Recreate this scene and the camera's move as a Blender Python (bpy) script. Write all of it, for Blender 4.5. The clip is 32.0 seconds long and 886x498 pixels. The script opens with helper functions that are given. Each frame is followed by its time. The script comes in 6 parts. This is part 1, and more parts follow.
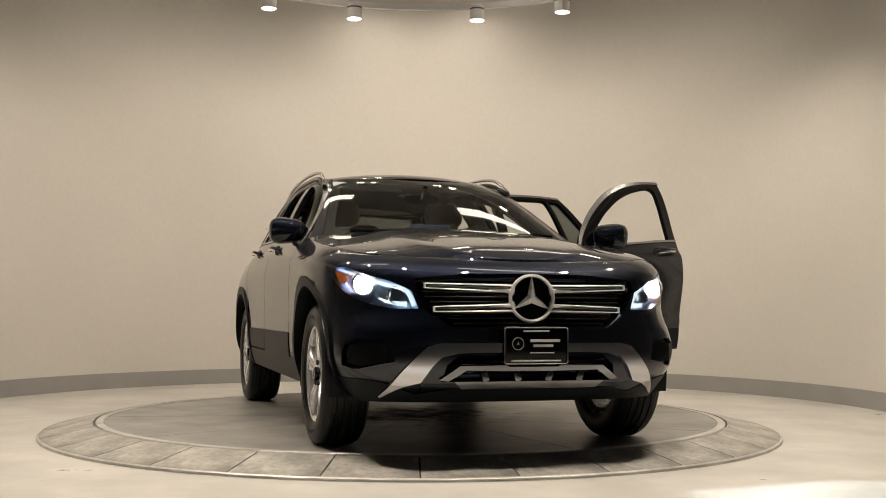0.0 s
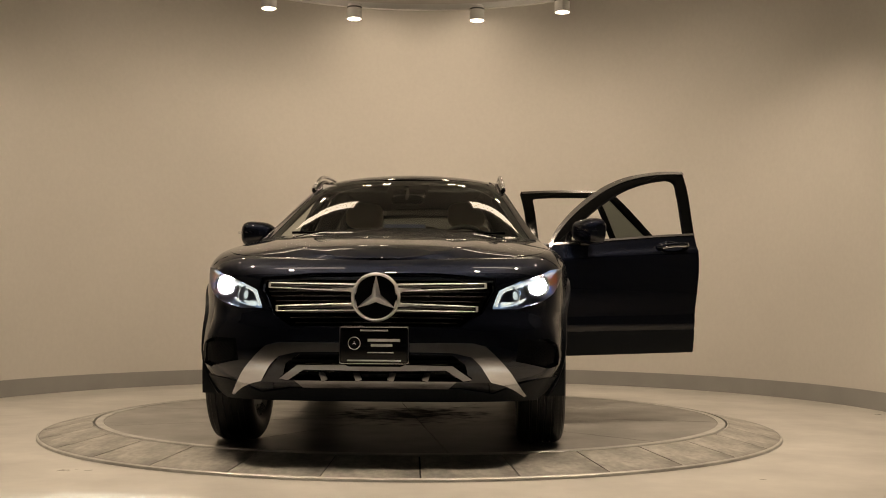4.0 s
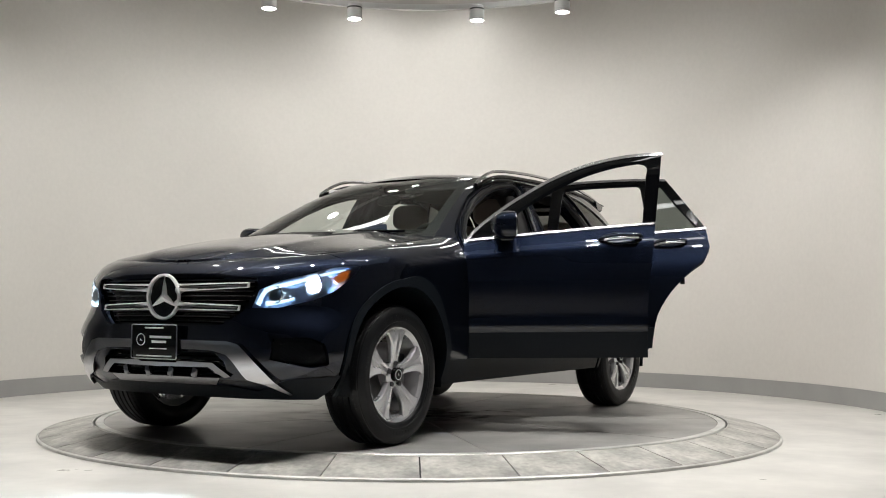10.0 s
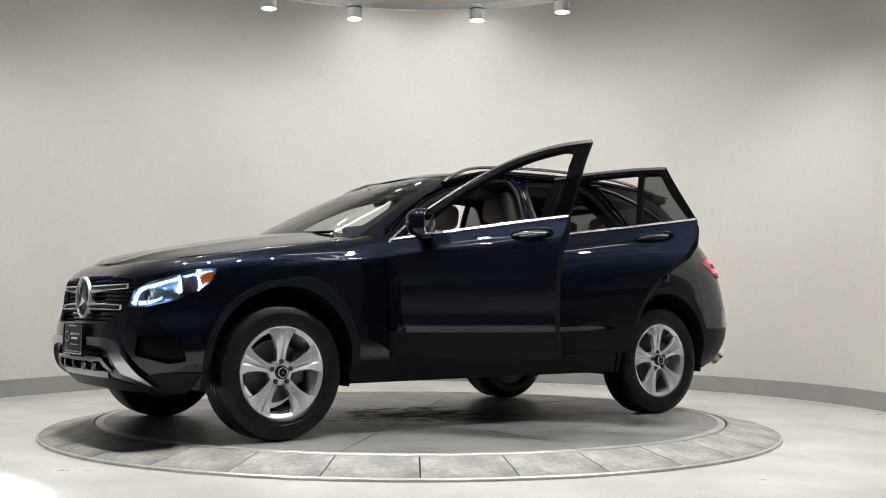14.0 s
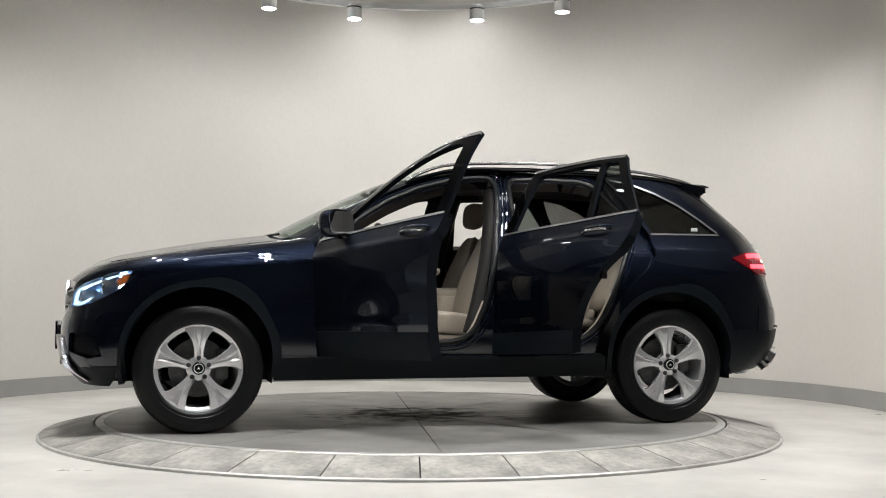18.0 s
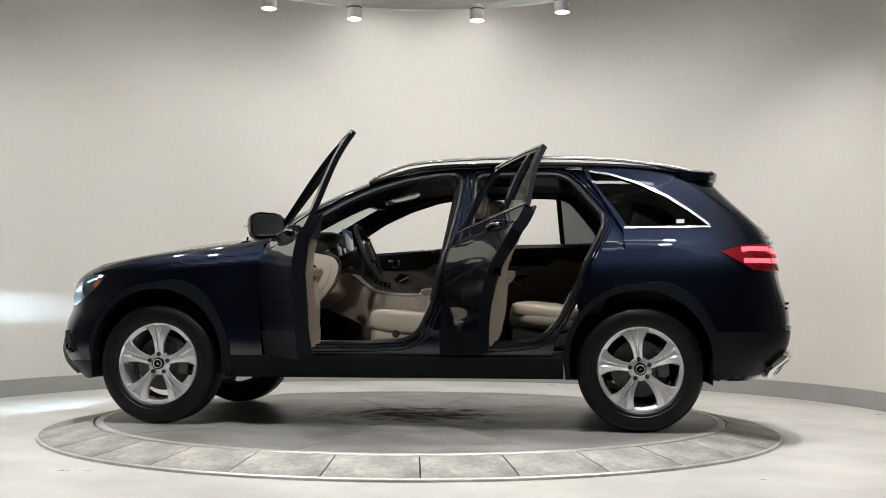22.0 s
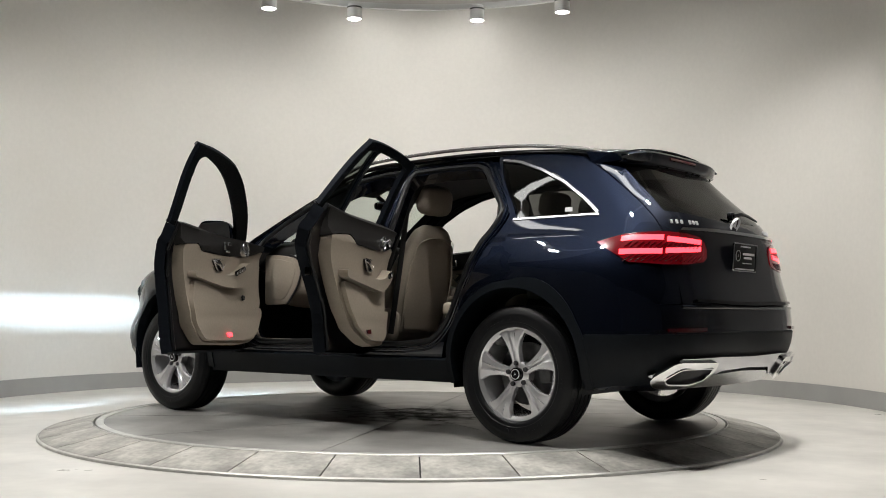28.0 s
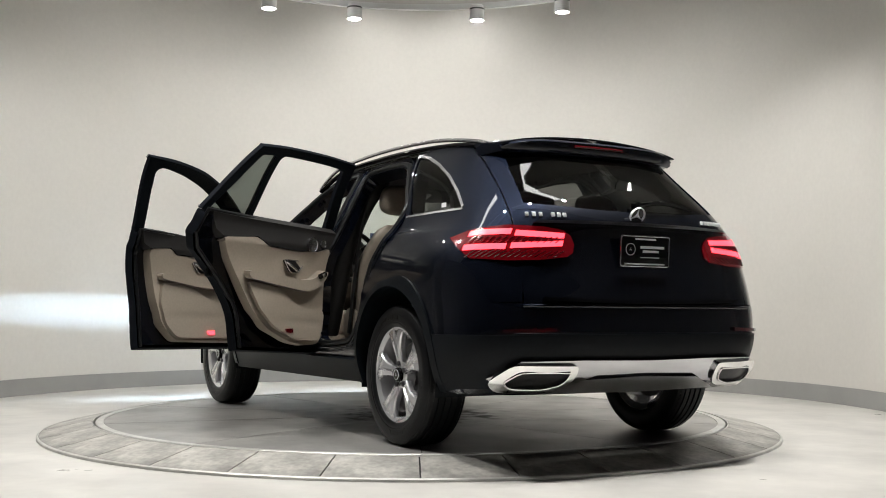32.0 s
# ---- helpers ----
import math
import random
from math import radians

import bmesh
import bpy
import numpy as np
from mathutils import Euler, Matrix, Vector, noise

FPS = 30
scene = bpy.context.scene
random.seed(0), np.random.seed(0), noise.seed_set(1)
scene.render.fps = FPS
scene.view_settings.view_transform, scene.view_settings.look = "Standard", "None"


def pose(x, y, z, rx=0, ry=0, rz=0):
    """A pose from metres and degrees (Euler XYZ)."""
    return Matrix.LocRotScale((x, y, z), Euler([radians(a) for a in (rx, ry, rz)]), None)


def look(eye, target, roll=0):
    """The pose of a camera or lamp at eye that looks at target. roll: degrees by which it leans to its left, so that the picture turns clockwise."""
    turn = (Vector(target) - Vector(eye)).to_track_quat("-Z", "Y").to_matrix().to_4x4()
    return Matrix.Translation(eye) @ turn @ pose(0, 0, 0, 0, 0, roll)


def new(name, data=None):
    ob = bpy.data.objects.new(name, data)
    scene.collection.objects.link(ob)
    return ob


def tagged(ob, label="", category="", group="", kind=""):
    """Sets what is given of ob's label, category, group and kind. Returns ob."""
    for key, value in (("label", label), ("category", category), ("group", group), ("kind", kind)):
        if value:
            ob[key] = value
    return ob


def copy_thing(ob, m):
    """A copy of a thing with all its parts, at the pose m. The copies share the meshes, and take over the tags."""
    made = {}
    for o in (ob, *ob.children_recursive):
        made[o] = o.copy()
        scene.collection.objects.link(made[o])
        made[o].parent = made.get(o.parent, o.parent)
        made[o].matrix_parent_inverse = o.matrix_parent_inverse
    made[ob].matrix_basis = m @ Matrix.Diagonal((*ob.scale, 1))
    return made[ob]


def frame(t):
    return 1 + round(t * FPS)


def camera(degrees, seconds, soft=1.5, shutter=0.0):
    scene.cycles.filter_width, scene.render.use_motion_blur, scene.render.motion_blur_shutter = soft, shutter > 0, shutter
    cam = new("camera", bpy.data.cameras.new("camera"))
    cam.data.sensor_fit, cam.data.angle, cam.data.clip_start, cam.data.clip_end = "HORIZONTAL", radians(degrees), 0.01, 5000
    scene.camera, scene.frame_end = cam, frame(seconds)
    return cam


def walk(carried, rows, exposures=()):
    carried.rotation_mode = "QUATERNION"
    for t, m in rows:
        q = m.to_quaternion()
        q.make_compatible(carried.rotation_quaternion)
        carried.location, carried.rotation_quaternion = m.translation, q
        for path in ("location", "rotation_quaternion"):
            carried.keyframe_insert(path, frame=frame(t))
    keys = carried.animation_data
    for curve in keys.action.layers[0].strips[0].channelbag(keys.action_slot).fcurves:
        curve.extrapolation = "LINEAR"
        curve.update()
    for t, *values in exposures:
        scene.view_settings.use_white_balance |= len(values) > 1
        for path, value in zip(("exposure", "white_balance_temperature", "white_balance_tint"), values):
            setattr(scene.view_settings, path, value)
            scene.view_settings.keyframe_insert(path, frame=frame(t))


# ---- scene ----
cam = camera(44.65, 32.0, soft=0.95)
EYE = Vector((0.0, -7.245, 0.692))
VIEW = look(EYE, EYE + Vector((0.02677, 0.99802, 0.05693)), 0.336)
walk(cam, [(0.0, VIEW), (32.0, VIEW)],
     exposures=[(0.0, -0.17, 7800, 13), (1.3, -0.66, 8900, 15), (2.0, -0.94, 8900, 16), (3.5, -0.70, 9400, 17), (6.0, -0.40, 9900, 17), (7.5, -0.06, 7500, 12),
                (9.0, 0.08, 6700, 10), (10.5, 0.18, 6200, 9), (20.0, 0.18, 6250, 9), (23.5, 0.13, 6320, 9), (28.0, 0.06, 6380, 9), (29.5, 0.10, 6350, 9), (31.0, 0.16, 6330, 9), (32.0, 0.16, 6330, 9)])

# heading of the turntable in degrees, by the second
TURN = [(0, -74.45), (3, -89.0), (6, -103.79), (9, -118.73), (11, -129.5), (13, -140.19), (17, -161.42), (19, -172.1),
        (21, -182.9), (23, -193.7), (25, -204.35), (28, -220.31), (30, -230.86), (32, -241.64)]
CAR_X, CAR_Y = -0.0046, -0.0275
FLOOR_Z = -0.08

# ---- light: ring of ceiling spots, dim showroom behind ----
world = bpy.data.worlds.new("showroom_dusk")
scene.world = world
world.use_nodes = True
world.node_tree.nodes["Background"].inputs[0].default_value = (0.55, 0.6, 0.7, 1)
world.node_tree.nodes["Background"].inputs[1].default_value = 0.05
LAMP_R, LAMP_Z = 2.42, 3.308
LAMP_ANGLES = [58.0, 76.8, 103.2, 121.9, 150, 178, 206, 234, 262, 290, 318, 346, 30]


def spot_light(name, at, aim, watts, degrees, blend, colour=(1.0, 0.955, 0.905), size=0.05):
    data = bpy.data.lights.new(name, "SPOT")
    data.energy, data.spot_size, data.spot_blend, data.color, data.shadow_soft_size = watts, radians(degrees), blend, colour, size
    ob = new(name, data)
    ob.matrix_world = look(at, aim)
    return ob


# ---- materials ----
def material(name, colour, rough=0.5, metal=0.0, grain=0.0, grain_scale=60.0, bump=0.0, bump_scale=200.0, coat=0.0, stain=0.0,
             stain_scale=2.0, spec=0.5, glow=None, glow_power=0.0, rough_vary=0.0):
    m = bpy.data.materials.new(name)
    m.use_nodes = True
    nt = m.node_tree
    bsdf = nt.nodes["Principled BSDF"]
    bsdf.inputs["Base Color"].default_value = (*colour, 1)
    bsdf.inputs["Roughness"].default_value = rough
    bsdf.inputs["Metallic"].default_value = metal
    bsdf.inputs["Coat Weight"].default_value = coat
    bsdf.inputs["Coat Roughness"].default_value = 0.02
    bsdf.inputs["Specular IOR Level"].default_value = spec
    if glow:
        bsdf.inputs["Emission Color"].default_value = (*glow, 1)
        bsdf.inputs["Emission Strength"].default_value = glow_power
    tex = nt.nodes.new("ShaderNodeTexCoord")
    last = None

    def noise_node(scale, detail):
        n = nt.nodes.new("ShaderNodeTexNoise")
        n.inputs["Scale"].default_value, n.inputs["Detail"].default_value = scale, detail
        nt.links.new(tex.outputs["Object"], n.inputs["Vector"])
        return n

    def blend(amount, scale, detail, src):
        n = noise_node(scale, detail)
        ramp = nt.nodes.new("ShaderNodeMapRange")
        ramp.inputs["From Min"].default_value, ramp.inputs["From Max"].default_value = 0.3, 0.7
        ramp.inputs["To Min"].default_value, ramp.inputs["To Max"].default_value = 1 - amount, 1 + amount
        nt.links.new(n.outputs["Fac"], ramp.inputs["Value"])
        mix = nt.nodes.new("ShaderNodeMix")
        mix.data_type, mix.blend_type = "RGBA", "MULTIPLY"
        mix.inputs[0].default_value = 1
        if src is None:
            mix.inputs[6].default_value = (*colour, 1)
        else:
            nt.links.new(src, mix.inputs[6])
        nt.links.new(ramp.outputs[0], mix.inputs[7])
        return mix.outputs[2]

    if grain:
        last = blend(grain, grain_scale, 4, last)
    if stain:
        last = blend(stain, stain_scale, 6, last)
    if last is not None:
        nt.links.new(last, bsdf.inputs["Base Color"])
    if rough_vary:
        n = noise_node(stain_scale * 1.7, 5)
        ramp = nt.nodes.new("ShaderNodeMapRange")
        ramp.inputs["To Min"].default_value, ramp.inputs["To Max"].default_value = rough - rough_vary, rough + rough_vary
        nt.links.new(n.outputs["Fac"], ramp.inputs["Value"])
        nt.links.new(ramp.outputs[0], bsdf.inputs["Roughness"])
    if bump:
        n = noise_node(bump_scale, 3)
        b = nt.nodes.new("ShaderNodeBump")
        b.inputs["Strength"].default_value, b.inputs["Distance"].default_value = bump, 0.002
        nt.links.new(n.outputs["Fac"], b.inputs["Height"])
        nt.links.new(b.outputs["Normal"], bsdf.inputs["Normal"])
    return m


def glass(name, tint, rough=0.0):
    m = bpy.data.materials.new(name)
    m.use_nodes = True
    nt = m.node_tree
    nt.nodes.remove(nt.nodes["Principled BSDF"])
    out = nt.nodes["Material Output"]
    clear, gloss, mix, edge, power, scale = (nt.nodes.new("ShaderNode" + k) for k in ("BsdfTransparent", "BsdfGlossy", "MixShader", "LayerWeight", "Math", "Math"))
    clear.inputs[0].default_value = (*tint, 1)
    gloss.inputs["Roughness"].default_value = rough
    power.operation, power.inputs[1].default_value = "POWER", 5.0
    scale.operation, scale.inputs[1].default_value, scale.inputs[2].default_value = "MULTIPLY_ADD", 0.9, 0.06
    nt.links.new(edge.outputs["Facing"], power.inputs[0])
    nt.links.new(power.outputs[0], scale.inputs[0])
    nt.links.new(scale.outputs[0], mix.inputs[0])
    nt.links.new(clear.outputs[0], mix.inputs[1])
    nt.links.new(gloss.outputs[0], mix.inputs[2])
    nt.links.new(mix.outputs[0], out.inputs[0])
    return m


M_WALL = material("cream_plaster", (0.70, 0.68, 0.64), 0.75, grain=0.02, grain_scale=25, stain=0.03, stain_scale=0.8, bump=0.08, bump_scale=120)
M_BASE = material("grey_vinyl_skirting", (0.34, 0.34, 0.33), 0.5, stain=0.06, stain_scale=3)
M_FLOOR = material("polished_concrete_floor", (0.60, 0.585, 0.55), 0.32, grain=0.05, grain_scale=8, stain=0.15, stain_scale=1.6, bump=0.05, bump_scale=60, rough_vary=0.1)
M_DISC = material("worn_grey_steel_deck", (0.27, 0.265, 0.25), 0.36, metal=0.1, grain=0.08, grain_scale=30, stain=0.28, stain_scale=2.2, bump=0.15, bump_scale=90, rough_vary=0.14)


def darken_middle(mat, reach, amount):
    """Darkens and dulls the deck towards its middle, broken up by two noises."""
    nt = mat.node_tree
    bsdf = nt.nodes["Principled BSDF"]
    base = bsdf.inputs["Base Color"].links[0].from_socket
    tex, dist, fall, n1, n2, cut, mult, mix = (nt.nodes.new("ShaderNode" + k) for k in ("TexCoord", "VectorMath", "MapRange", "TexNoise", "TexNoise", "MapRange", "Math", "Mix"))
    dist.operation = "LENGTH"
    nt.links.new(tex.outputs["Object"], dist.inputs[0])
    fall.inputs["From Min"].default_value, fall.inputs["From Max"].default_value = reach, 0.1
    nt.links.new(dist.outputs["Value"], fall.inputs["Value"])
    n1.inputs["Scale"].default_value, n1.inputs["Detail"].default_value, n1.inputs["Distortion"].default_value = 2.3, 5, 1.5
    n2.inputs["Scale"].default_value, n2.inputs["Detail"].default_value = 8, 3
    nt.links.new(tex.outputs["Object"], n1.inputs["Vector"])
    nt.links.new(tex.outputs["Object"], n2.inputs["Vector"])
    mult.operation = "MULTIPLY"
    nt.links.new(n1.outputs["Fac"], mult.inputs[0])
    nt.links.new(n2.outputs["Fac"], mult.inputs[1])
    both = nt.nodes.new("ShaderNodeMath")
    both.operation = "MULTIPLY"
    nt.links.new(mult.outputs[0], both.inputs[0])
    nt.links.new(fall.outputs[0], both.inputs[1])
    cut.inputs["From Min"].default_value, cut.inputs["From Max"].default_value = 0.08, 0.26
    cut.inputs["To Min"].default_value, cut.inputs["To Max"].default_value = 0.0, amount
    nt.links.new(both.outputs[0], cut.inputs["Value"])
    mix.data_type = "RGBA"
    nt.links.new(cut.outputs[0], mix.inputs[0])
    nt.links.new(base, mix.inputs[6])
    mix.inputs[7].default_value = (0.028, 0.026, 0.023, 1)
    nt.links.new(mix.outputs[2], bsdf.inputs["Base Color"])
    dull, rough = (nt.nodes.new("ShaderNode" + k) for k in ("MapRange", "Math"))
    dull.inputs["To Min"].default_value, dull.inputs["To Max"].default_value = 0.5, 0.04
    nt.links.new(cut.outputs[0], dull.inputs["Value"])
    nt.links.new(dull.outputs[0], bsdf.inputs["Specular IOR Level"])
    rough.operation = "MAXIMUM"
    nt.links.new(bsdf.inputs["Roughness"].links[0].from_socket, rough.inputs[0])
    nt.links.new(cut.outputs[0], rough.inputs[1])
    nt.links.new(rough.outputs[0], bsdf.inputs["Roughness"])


darken_middle(M_DISC, 1.25, 0.8)
M_RING = material("brushed_grey_ring_plate", (0.38, 0.37, 0.34), 0.45, metal=0.1, grain=0.2, grain_scale=34, stain=0.34, stain_scale=5, bump=0.12, bump_scale=110, rough_vary=0.12)
M_GAP = material("black_joint", (0.015, 0.015, 0.015), 0.8)
M_TRIM = material("worn_steel_edge", (0.60, 0.60, 0.57), 0.38, metal=0.5, stain=0.2, stain_scale=6)
M_CEIL = material("grey_ceiling_paint", (0.40, 0.40, 0.39), 0.8, stain=0.04)
M_CEILDARK = material("charcoal_ceiling_paint", (0.06, 0.06, 0.062), 0.8, stain=0.06)
M_LAMP = material("white_powder_coat", (0.8, 0.8, 0.78), 0.4)
M_LAMPGLOW = material("lamp_lens_glow", (0.9, 0.9, 0.9), 0.3, glow=(1.0, 0.96, 0.90), glow_power=60)
M_BACK = material("dim_grey_showroom_paint", (0.46, 0.465, 0.47), 0.7, stain=0.08)
M_PAINT = material("midnight_blue_car_paint", (0.0048, 0.0072, 0.0152), 0.48, metal=1.0, coat=1.0, spec=0.3, grain=0.3, grain_scale=2500)
M_PLASTIC = material("black_textured_plastic", (0.0044, 0.0062, 0.0085), 0.42, spec=0.14, bump=0.2, bump_scale=700, grain=0.15, stain=0.1)
M_SHUT = material("dull_navy_shut_face", (0.0045, 0.0060, 0.0090), 0.75, spec=0.08, grain=0.2, grain_scale=400)
M_GLOSSBLACK = material("gloss_black_trim", (0.0012, 0.0013, 0.0016), 0.04, spec=0.4)
M_RUBBER = material("black_rubber", (0.0050, 0.0054, 0.0062), 0.38, spec=0.26, bump=0.2, bump_scale=300, stain=0.2, stain_scale=8)
M_CHROME = material("polished_chrome", (0.84, 0.84, 0.84), 0.10, metal=1.0)
M_BRIGHT = material("bright_anodised_trim", (0.48, 0.48, 0.49), 0.27, metal=0.9)
M_SATIN = material("satin_silver_metal", (0.60, 0.60, 0.61), 0.26, metal=1.0, stain=0.05, stain_scale=12)
M_ALLOY = material("silver_alloy_paint", (0.76, 0.76, 0.78), 0.23, metal=0.7, coat=0.5)
M_LOUVRE = material("bright_silver_louvre", (0.80, 0.80, 0.81), 0.36, metal=0.5, coat=0.3)
M_LAMPBOWL = material("blue_tinted_lamp_reflector", (0.26, 0.34, 0.50), 0.22, metal=1.0)
M_SILVERBAR = material("polished_silver_bumper_trim", (0.52, 0.52, 0.54), 0.13, metal=1.0, stain=0.04, stain_scale=10)
M_SKID = material("dark_satin_skid_metal", (0.20, 0.20, 0.21), 0.17, metal=1.0, stain=0.06, stain_scale=9)
M_DARKMETAL = material("dark_brake_iron", (0.09, 0.09, 0.09), 0.5, metal=0.6, stain=0.3, stain_scale=20)
M_LEATHER = material("beige_leather", (0.275, 0.235, 0.190), 0.5, grain=0.06, grain_scale=90, stain=0.05, stain_scale=6, bump=0.25, bump_scale=420)
M_BEIGE = material("beige_moulded_trim", (0.285, 0.243, 0.195), 0.6, grain=0.05, grain_scale=80, bump=0.2, bump_scale=500)
M_DARKTRIM = material("espresso_soft_trim", (0.013, 0.0122, 0.0117), 0.55, spec=0.25, grain=0.08, bump=0.25, bump_scale=500)
M_CARPET = material("black_carpet", (0.012, 0.012, 0.012), 0.95, grain=0.3, grain_scale=300, bump=0.6, bump_scale=600)
M_HEADLINER = material("dark_cloth_headliner", (0.05, 0.05, 0.05), 0.9, grain=0.1, bump=0.2, bump_scale=500)
M_WOOD = material("dark_ash_wood_trim", (0.035, 0.027, 0.022), 0.35, grain=0.3, grain_scale=40)
M_GLASS = glass("windscreen_glass", (0.74, 0.80, 0.76))
M_PRIVACY = glass("privacy_glass", (0.15, 0.155, 0.15))
M_TINT = glass("grey_tinted_glass", (0.19, 0.215, 0.20))
M_CLEAR = glass("clear_lens", (0.95, 0.96, 0.97))
M_LENS = glass("headlamp_cover", (0.95, 0.96, 0.97))


def hazed(mat, weight, rough):
    """A rough scatter mixed into a clear cover to imitate the glare round a lit lamp."""
    nt = mat.node_tree
    out = nt.nodes["Material Output"]
    clean = out.inputs[0].links[0].from_socket
    haze, mix = nt.nodes.new("ShaderNodeBsdfRefraction"), nt.nodes.new("ShaderNodeMixShader")
    haze.inputs["Roughness"].default_value, haze.inputs["IOR"].default_value = rough, 1.03
    mix.inputs[0].default_value = weight
    nt.links.new(clean, mix.inputs[1])
    nt.links.new(haze.outputs[0], mix.inputs[2])
    nt.links.new(mix.outputs[0], out.inputs[0])


# added haze stands in for the headlamps' glare
hazed(M_LENS, 0.35, 0.5)
M_MIRROR = material("mirror_silver", (0.85, 0.86, 0.86), 0.01, metal=1.0)
M_RED = material("red_lens", (0.07, 0.002, 0.004), 0.08, coat=0.8)
M_REDGLOW = material("red_tail_lamp_glow", (0.6, 0.03, 0.03), 0.3, glow=(1.0, 0.035, 0.05), glow_power=5)
M_REDDEEP = material("red_lamp_body_glow", (0.10, 0.003, 0.006), 0.15, glow=(1.0, 0.01, 0.03), glow_power=0.055, coat=0.8)
# slight emission brightens the amber lens, which is itself unlit
M_AMBER = material("amber_lens", (0.30, 0.07, 0.008), 0.15, glow=(1.0, 0.30, 0.04), glow_power=0.07, coat=0.6)
M_WHITEGLOW = material("daytime_light_glow", (0.9, 0.95, 1.0), 0.2, glow=(0.55, 0.80, 1.0), glow_power=1.2)
M_HEADGLOW = material("headlamp_glow", (0.9, 0.95, 1.0), 0.2, glow=(0.70, 0.86, 1.0), glow_power=900)
M_BEAM = material("dipped_beam_source", (1.0, 1.0, 1.0), 0.2, glow=(0.62, 0.83, 1.0), glow_power=115000)
M_STRIPGLOW = material("ceiling_strip_glow", (0.9, 0.9, 0.9), 0.4, glow=(1.0, 0.98, 0.94), glow_power=9)
M_LAMPCAVE = material("black_lamp_cavity", (0.01, 0.01, 0.012), 0.7)
M_WHITE = material("white_print", (0.75, 0.76, 0.77), 0.5)
M_SCREEN = material("display_glow", (0.02, 0.02, 0.03), 0.1, glow=(0.30, 0.40, 0.62), glow_power=0.10)


# ---- mesh helpers ----
def mesh_object(name, bm, mat, normals=None):
    me = bpy.data.meshes.new(name)
    bm.to_mesh(me)
    bm.free()
    me.materials.append(mat)
    return new(name, me)


def part(name, bm, mat, parent, label="", smooth=True, angle=40):
    if smooth:
        for f in bm.faces:
            f.smooth = True
        for e in bm.edges:
            if len(e.link_faces) == 2 and e.calc_face_angle(0) > radians(angle):
                e.smooth = False
    ob = mesh_object(name, bm, mat)
    if parent is not None:
        ob.parent = parent
    return tagged(ob, label)


def box(sx, sy, sz, at=(0, 0, 0), bevel=0.0, segs=2, m=None):
    bm = bmesh.new()
    bmesh.ops.create_cube(bm, size=1, matrix=Matrix.Translation(at) @ (m or Matrix()) @ Matrix.Diagonal((sx, sy, sz, 1)))
    if bevel:
        bmesh.ops.bevel(bm, geom=bm.edges[:], offset=bevel, segments=segs, profile=0.5, affect="EDGES")
    return bm


def lathe(profile, n=48, axis="y"):
    """Turns a profile of (radius, along) pairs about the axis."""
    bm = bmesh.new()
    rings = []
    for r, a in profile:
        ring = []
        for i in range(n):
            c, s = math.cos(2 * math.pi * i / n), math.sin(2 * math.pi * i / n)
            ring.append(bm.verts.new((r * c, a, r * s) if axis == "y" else (r * c, r * s, a)))
        rings.append(ring)
    for a, b in zip(rings, rings[1:]):
        for i in range(n):
            bm.faces.new((a[i], a[(i + 1) % n], b[(i + 1) % n], b[i]))
    bmesh.ops.remove_doubles(bm, verts=bm.verts[:], dist=1e-6)
    bmesh.ops.recalc_face_normals(bm, faces=bm.faces[:])
    return bm


def join(*bms):
    """Gathers several bmeshes into the first."""
    first = bms[0]
    for other in bms[1:]:
        me = bpy.data.meshes.new("tmp")
        other.to_mesh(me)
        other.free()
        first.from_mesh(me)
        bpy.data.meshes.remove(me)
    return first


def moved(bm, m):
    bmesh.ops.transform(bm, matrix=m, verts=bm.verts[:])
    if m.determinant() < 0:
        bmesh.ops.reverse_faces(bm, faces=bm.faces[:])
    return bm


def spline(pts, n):
    """A smooth run of n steps between each two of the points."""
    pts = [Vector(p) for p in pts]
    out = []
    for i in range(len(pts) - 1):
        p0, p1, p2, p3 = pts[max(i - 1, 0)], pts[i], pts[i + 1], pts[min(i + 2, len(pts) - 1)]
        for k in range(n):
            t = k / n
            out.append(0.5 * ((2 * p1) + (p2 - p0) * t + (2 * p0 - 5 * p1 + 4 * p2 - p3) * t * t + (3 * p1 - p0 - 3 * p2 + p3) * t ** 3))
    return out + [pts[-1]]


def tube(pts, radius, n=10, flat=1.0, taper=None, up=(0, 0, 1)):
    """A tube along the points; flat squeezes it along up, taper gives a factor along it."""
    bm = bmesh.new()
    rings = []
    for i, p in enumerate(pts):
        d = (pts[min(i + 1, len(pts) - 1)] - pts[max(i - 1, 0)]).normalized()
        side = d.cross(Vector(up)).normalized()
        top = side.cross(d).normalized()
        r = radius * (taper(i / (len(pts) - 1)) if taper else 1)
        rings.append([bm.verts.new(p + side * (r * math.cos(2 * math.pi * k / n)) + top * (r * flat * math.sin(2 * math.pi * k / n))) for k in range(n)])
    for a, b in zip(rings, rings[1:]):
        for k in range(n):
            bm.faces.new((a[k], a[(k + 1) % n], b[(k + 1) % n], b[k]))
    bm.faces.new(rings[0][::-1]), bm.faces.new(rings[-1])
    bmesh.ops.recalc_face_normals(bm, faces=bm.faces[:])
    return bm


